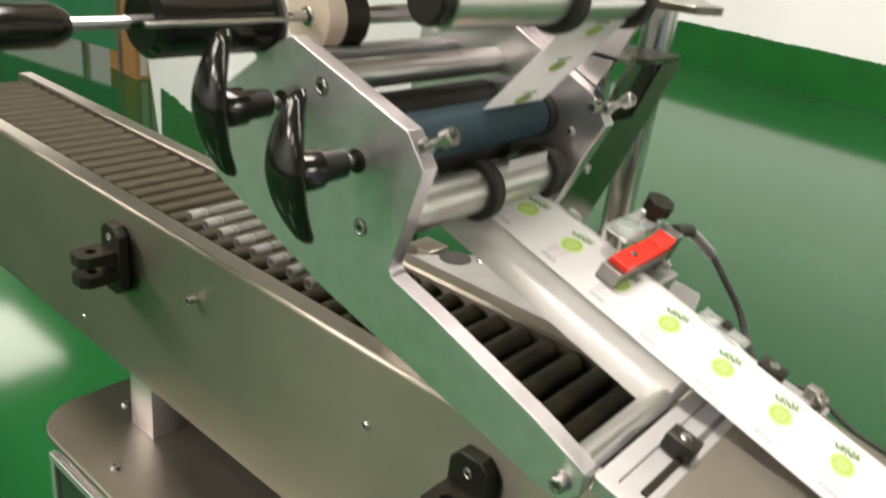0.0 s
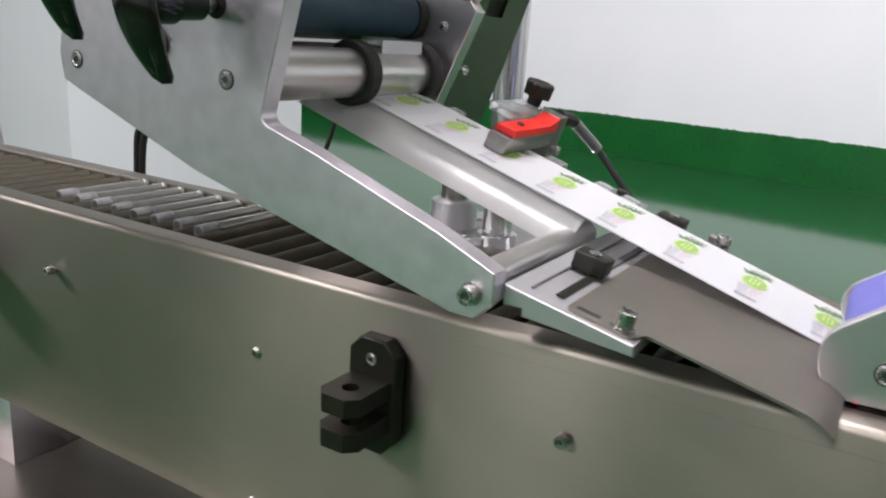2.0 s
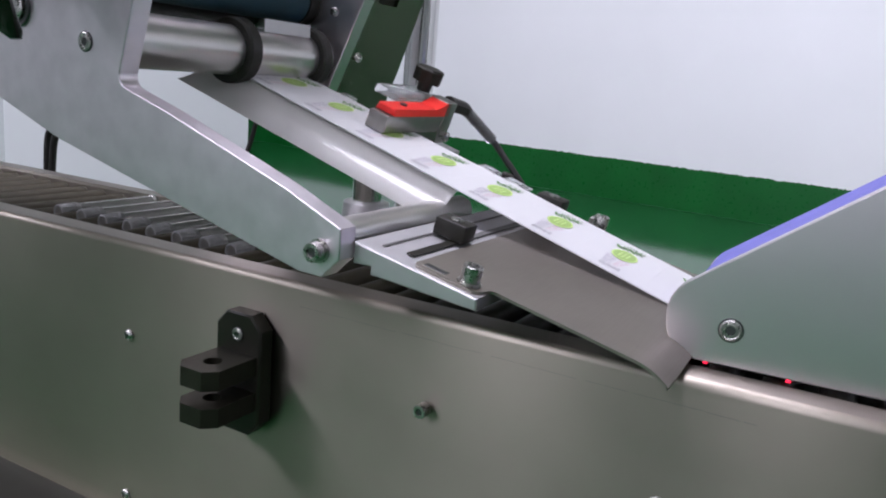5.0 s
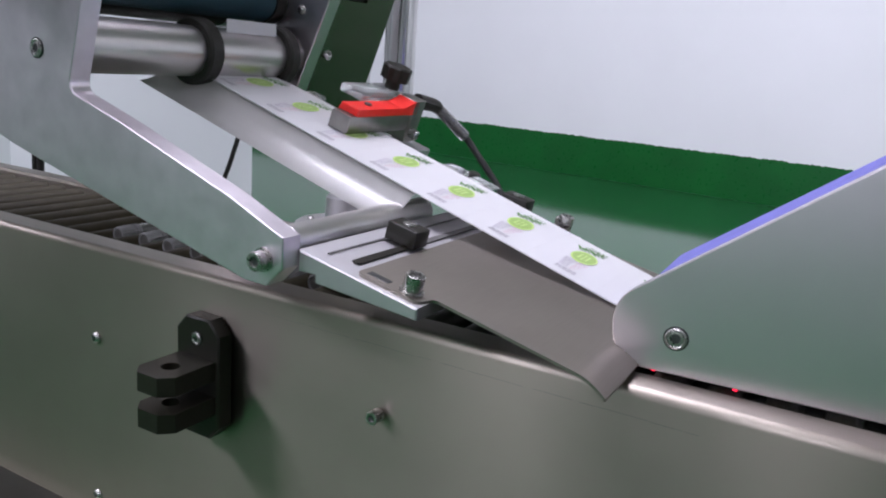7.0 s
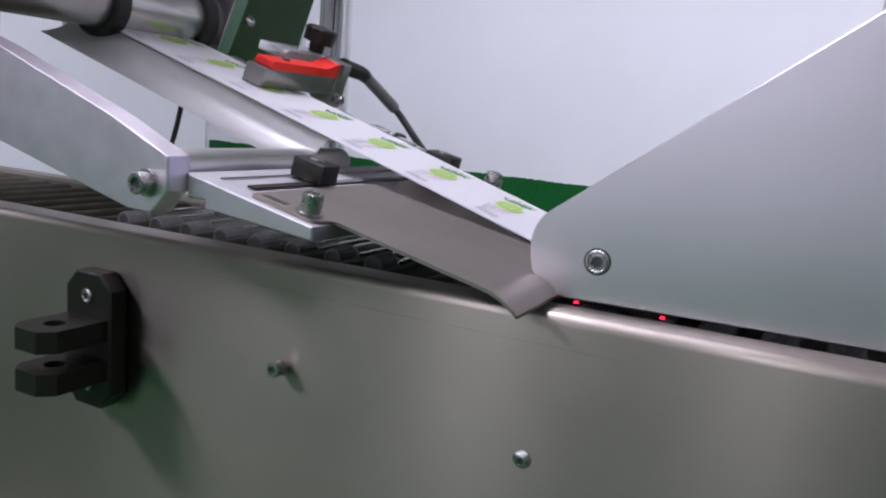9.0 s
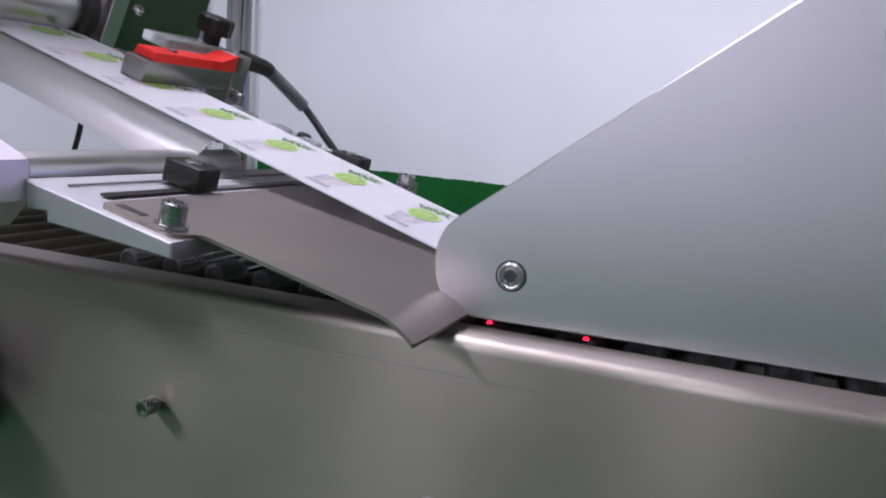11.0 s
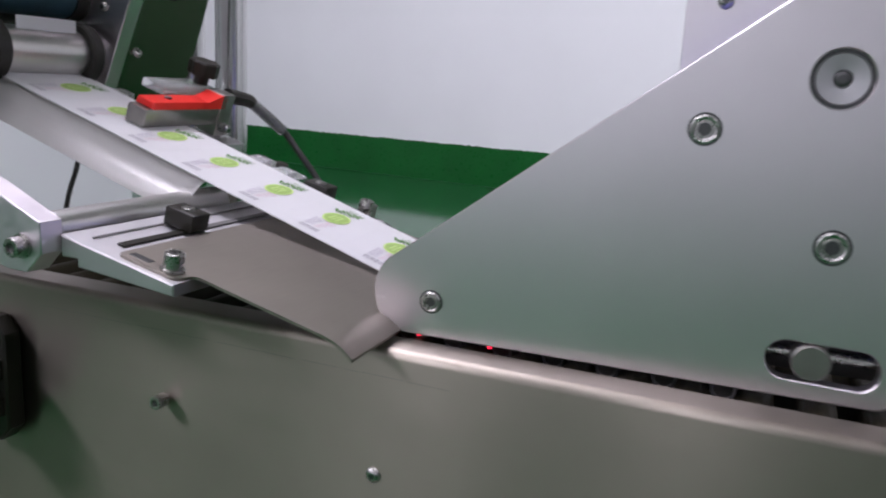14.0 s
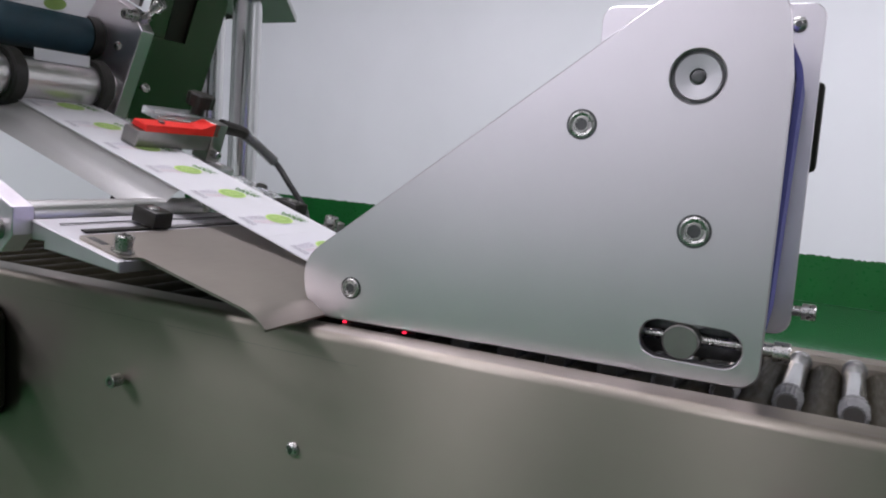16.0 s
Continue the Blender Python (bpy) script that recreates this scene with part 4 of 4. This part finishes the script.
for y, z in ((0.036, 0.8740), (0.141, 0.8790)):
    m = Matrix.Translation((0.2580 if y < 0.1 else 0.2686, y, z)) @ pose(0, 0, 0, 0, 90, 0)
    part("stud", lathe([(-0.002, 0.003), (0.006, 0.003)], "z", seg=12), SCREW, wrap, at=m)
    cap_screw(wrap, m @ Matrix.Translation((0, 0, 0.004)), 0.0048, 0.0085, False)


def belt():
    out = rounded([(0.0020, 0.8915), (0.0090, 0.8700), (0.2520, 0.8700), (0.2560, 1.0050), (0.2440, 1.0300), (0.1900, 1.0300)], [0.016, 0.008, 0.012, 0.02, 0.014, 0.012], 7)
    c = Vector((0.16, 0.93))
    inn = [tuple(Vector(p) + (c - Vector(p)).normalized() * 0.0035) for p in out]
    b = bmesh.new()
    rows = [[b.verts.new((x, y, z)) for x, z in pts] for pts, y in ((out, 0.046), (out, 0.130), (inn, 0.130), (inn, 0.046))]
    for i in range(4):
        p, q = rows[i], rows[(i + 1) % 4]
        for k in range(len(p)):
            b.faces.new((p[k], p[(k + 1) % len(p)], q[(k + 1) % len(q)], q[k]))
    return b


part("blue_belt", belt(), BELT, wrap, "blue foam belt running between the plates", at=pose(0.0060, 0, 0))
for px, pz, r in ((0.0315, 0.885, 0.012), (0.2168, 0.9995, 0.020), (0.225, 0.890, 0.012)):
    part("belt_pulley", rod(0.0395, 0.1375, r, px, pz, 0.001, 28), ALU_EDGE, wrap)
part("motor_box", box(0.2625, 0.2720, 0.150, 0.172, 0.960, 1.012, 0.003), BLACK, wrap)
part("motor_arm", box(0.255, 0.2623, 0.1442, 0.160, 0.96, 0.98, 0.001), BLACK, wrap)

# glowing discs stand for red light on the rollers; their holder is added
eye = thing("product_sensor", "added black holder with glowing discs for red light spots on the rollers", "sensor")
part("sensor_head", box(0.026, 0.060, 0.139, 0.150, 0.8525, 0.8630, 0.001), BLACK, eye)
for ex, ey in ((0.0235, 0.0345), (0.0655, 0.0345)):
    part("red_lens", lathe([(0.8508, 0.0014), (0.8518, 0.0010)], "z", (ex, ey, 0), 12), RED_LIGHT, eye)
part("lens_strip", box(0.016, 0.072, 0.0362, 0.0380, 0.8505, 0.8525), BLACK, eye)
part("lens_bridge", box(0.040, 0.046, 0.0380, 0.1390, 0.8510, 0.8525), BLACK, eye)


# ---- vials on the rollers ----
VIAL_Z = ROLL_Z + math.sqrt((ROLL_R + 0.0069) ** 2 - (PITCH / 2) ** 2)


def build_vial():
    t = thing("vial", "slim silver-grey vial with ribbed grey cap on the rollers", "vial", "vials on the conveyor")
    part("tube_body", lathe([(0.012, 0.0048), (0.0125, 0.0058), (0.096, 0.0058), (0.0985, 0.0052), (0.1015, 0.0052), (0.1020, 0.0062), (0.1028, 0.0068), (0.1045, 0.0068), (0.1052, 0.0062)], "y", seg=24), VIAL_BODY, t)
    b = bmesh.new()
    rings = []
    for yy, rr in ((0.0030, 0.0044), (0.0, 0.0050), (0.0, 0.0058), (0.0012, 0.0066), (0.0125, 0.0068), (0.0130, 0.0063), (0.0145, 0.0063), (0.0150, 0.0068), (0.0185, 0.0067), (0.0205, 0.0058)):
        rings.append([b.verts.new(((rr + 0.00025 * math.cos(18 * a)) * math.cos(a), yy, (rr + 0.00025 * math.cos(18 * a)) * math.sin(a))) for a in [2 * math.pi * k / 36 for k in range(36)]])
    for p, q in zip(rings, rings[1:]):
        for k in range(36):
            b.faces.new((p[k], p[(k + 1) % 36], q[(k + 1) % 36], q[k]))
    b.faces.new(rings[0])
    b.faces.new(rings[-1])
    part("cap", b, VIAL_CAP, t, "ribbed grey cap")
    # disc whose colour stands for the shade inside the cap end
    part("cap_recess", lathe([(0.0008, 0.0046), (0.0024, 0.0044)], "y", seg=20), SENSOR, t, "grey disc painted as the shaded hollow of the cap")
    return t


vials = [build_vial()]
rv = random.Random(8)
vial_y = [0.0452 + 0.0015 * rv.random() for _ in range(8)]
for k in range(7):
    vials.append(copy_thing(vials[0], pose(0, 0, 0)))


# ---- things farther off in the room ----
carton = thing("cardboard_box", "open brown cardboard box with white stripes standing on the floor", "box", at=pose(-4.42, 2.05, 0, 0, 0, -4))
for a in ((-0.35, 0.0, 0.0, 0.008), (-0.35, 0.0, 0.392, 0.4), (-0.35, -0.342, 0.008, 0.392), (-0.008, 0.0, 0.008, 0.392)):
    part("box_side", box(a[0], a[1], a[2], a[3], 0, 0.52), CARD, carton)
part("box_bottom", box(-0.342, -0.008, 0.008, 0.392, 0, 0.01), CARD, carton)
part("flap", box(-0.35, 0.0, -0.006, 0.0, 0, 0.17, m=pose(0, 0, 0.52, 30, 0, 0)), CARD, carton)
part("flap", box(-0.35, 0.0, 0.400, 0.406, 0, 0.17, m=pose(0, 0, 0.52, -8, 0, 0)), CARD, carton)
for k in range(5):
    part("printed_stripe", box(0.001, 0.003, 0.03 + 0.065 * k, 0.070 + 0.065 * k, 0.02, 0.50), LABEL, carton)

bench = thing("work_table", "work table with a blue top and thin steel legs", "table", at=pose(-5.3, 2.3, 0, 0, 0, 10))
part("tabletop", box(-0.7, 0.7, -0.4, 0.4, 0.76, 0.80, 0.004), BLUE_TABLE, bench)
for lx in (-0.66, 0.62):
    for ly in (-0.36, 0.32):
        part("leg", box(lx, lx + 0.04, ly, ly + 0.04, 0, 0.76), STEEL, bench)
part("green_front", box(-0.62, 0.62, -0.34, -0.32, 0.12, 0.758), GREEN_BIN, bench, "green panel under the table")
part("upright", box(0.30, 0.33, 0.1, 0.13, 0.80, 1.5), STEEL, bench)


# ---- what moves ----
def travel(t):
    """How far the roller chain has run, in metres."""
    if t < 1.3:
        return 0.0
    if t < 1.9:
        return 0.0573 * (t - 1.3) ** 2 / 1.2
    return 0.01719 + 0.0573 * (t - 1.9)


def motions():
    times = [0.0, 1.3, 1.6, 1.9, 2.4] + [3.0 + 0.5 * k for k in range(27)]
    for ob, s in rollers:
        rows = []
        for t in times:
            x, z = on_loop(s + travel(t))
            rows.append((t, pose(x, 0, z)))
        walk(ob, rows)
    for k, ob in enumerate(vials):
        walk(ob, [(t, pose(FIRST_VIAL + k * STEP + travel(t), vial_y[k], VIAL_Z)) for t in times])
    feed = [(0.0, 0.0), (10.6, 0.0), (11.8, 0.0085), (12.5, 0.0085), (13.0, 0.0145), (13.5, 0.0185), (14.0, 0.0185), (14.5, 0.0242),
            (15.0, 0.0245), (15.4, 0.0505), (16.0, 0.0505)]
    for ob, u in zip(labels, LABEL_U):
        walk(ob, [(t, WEB @ Matrix.Translation((u + d, 0, 0))) for t, d in feed])


motions()
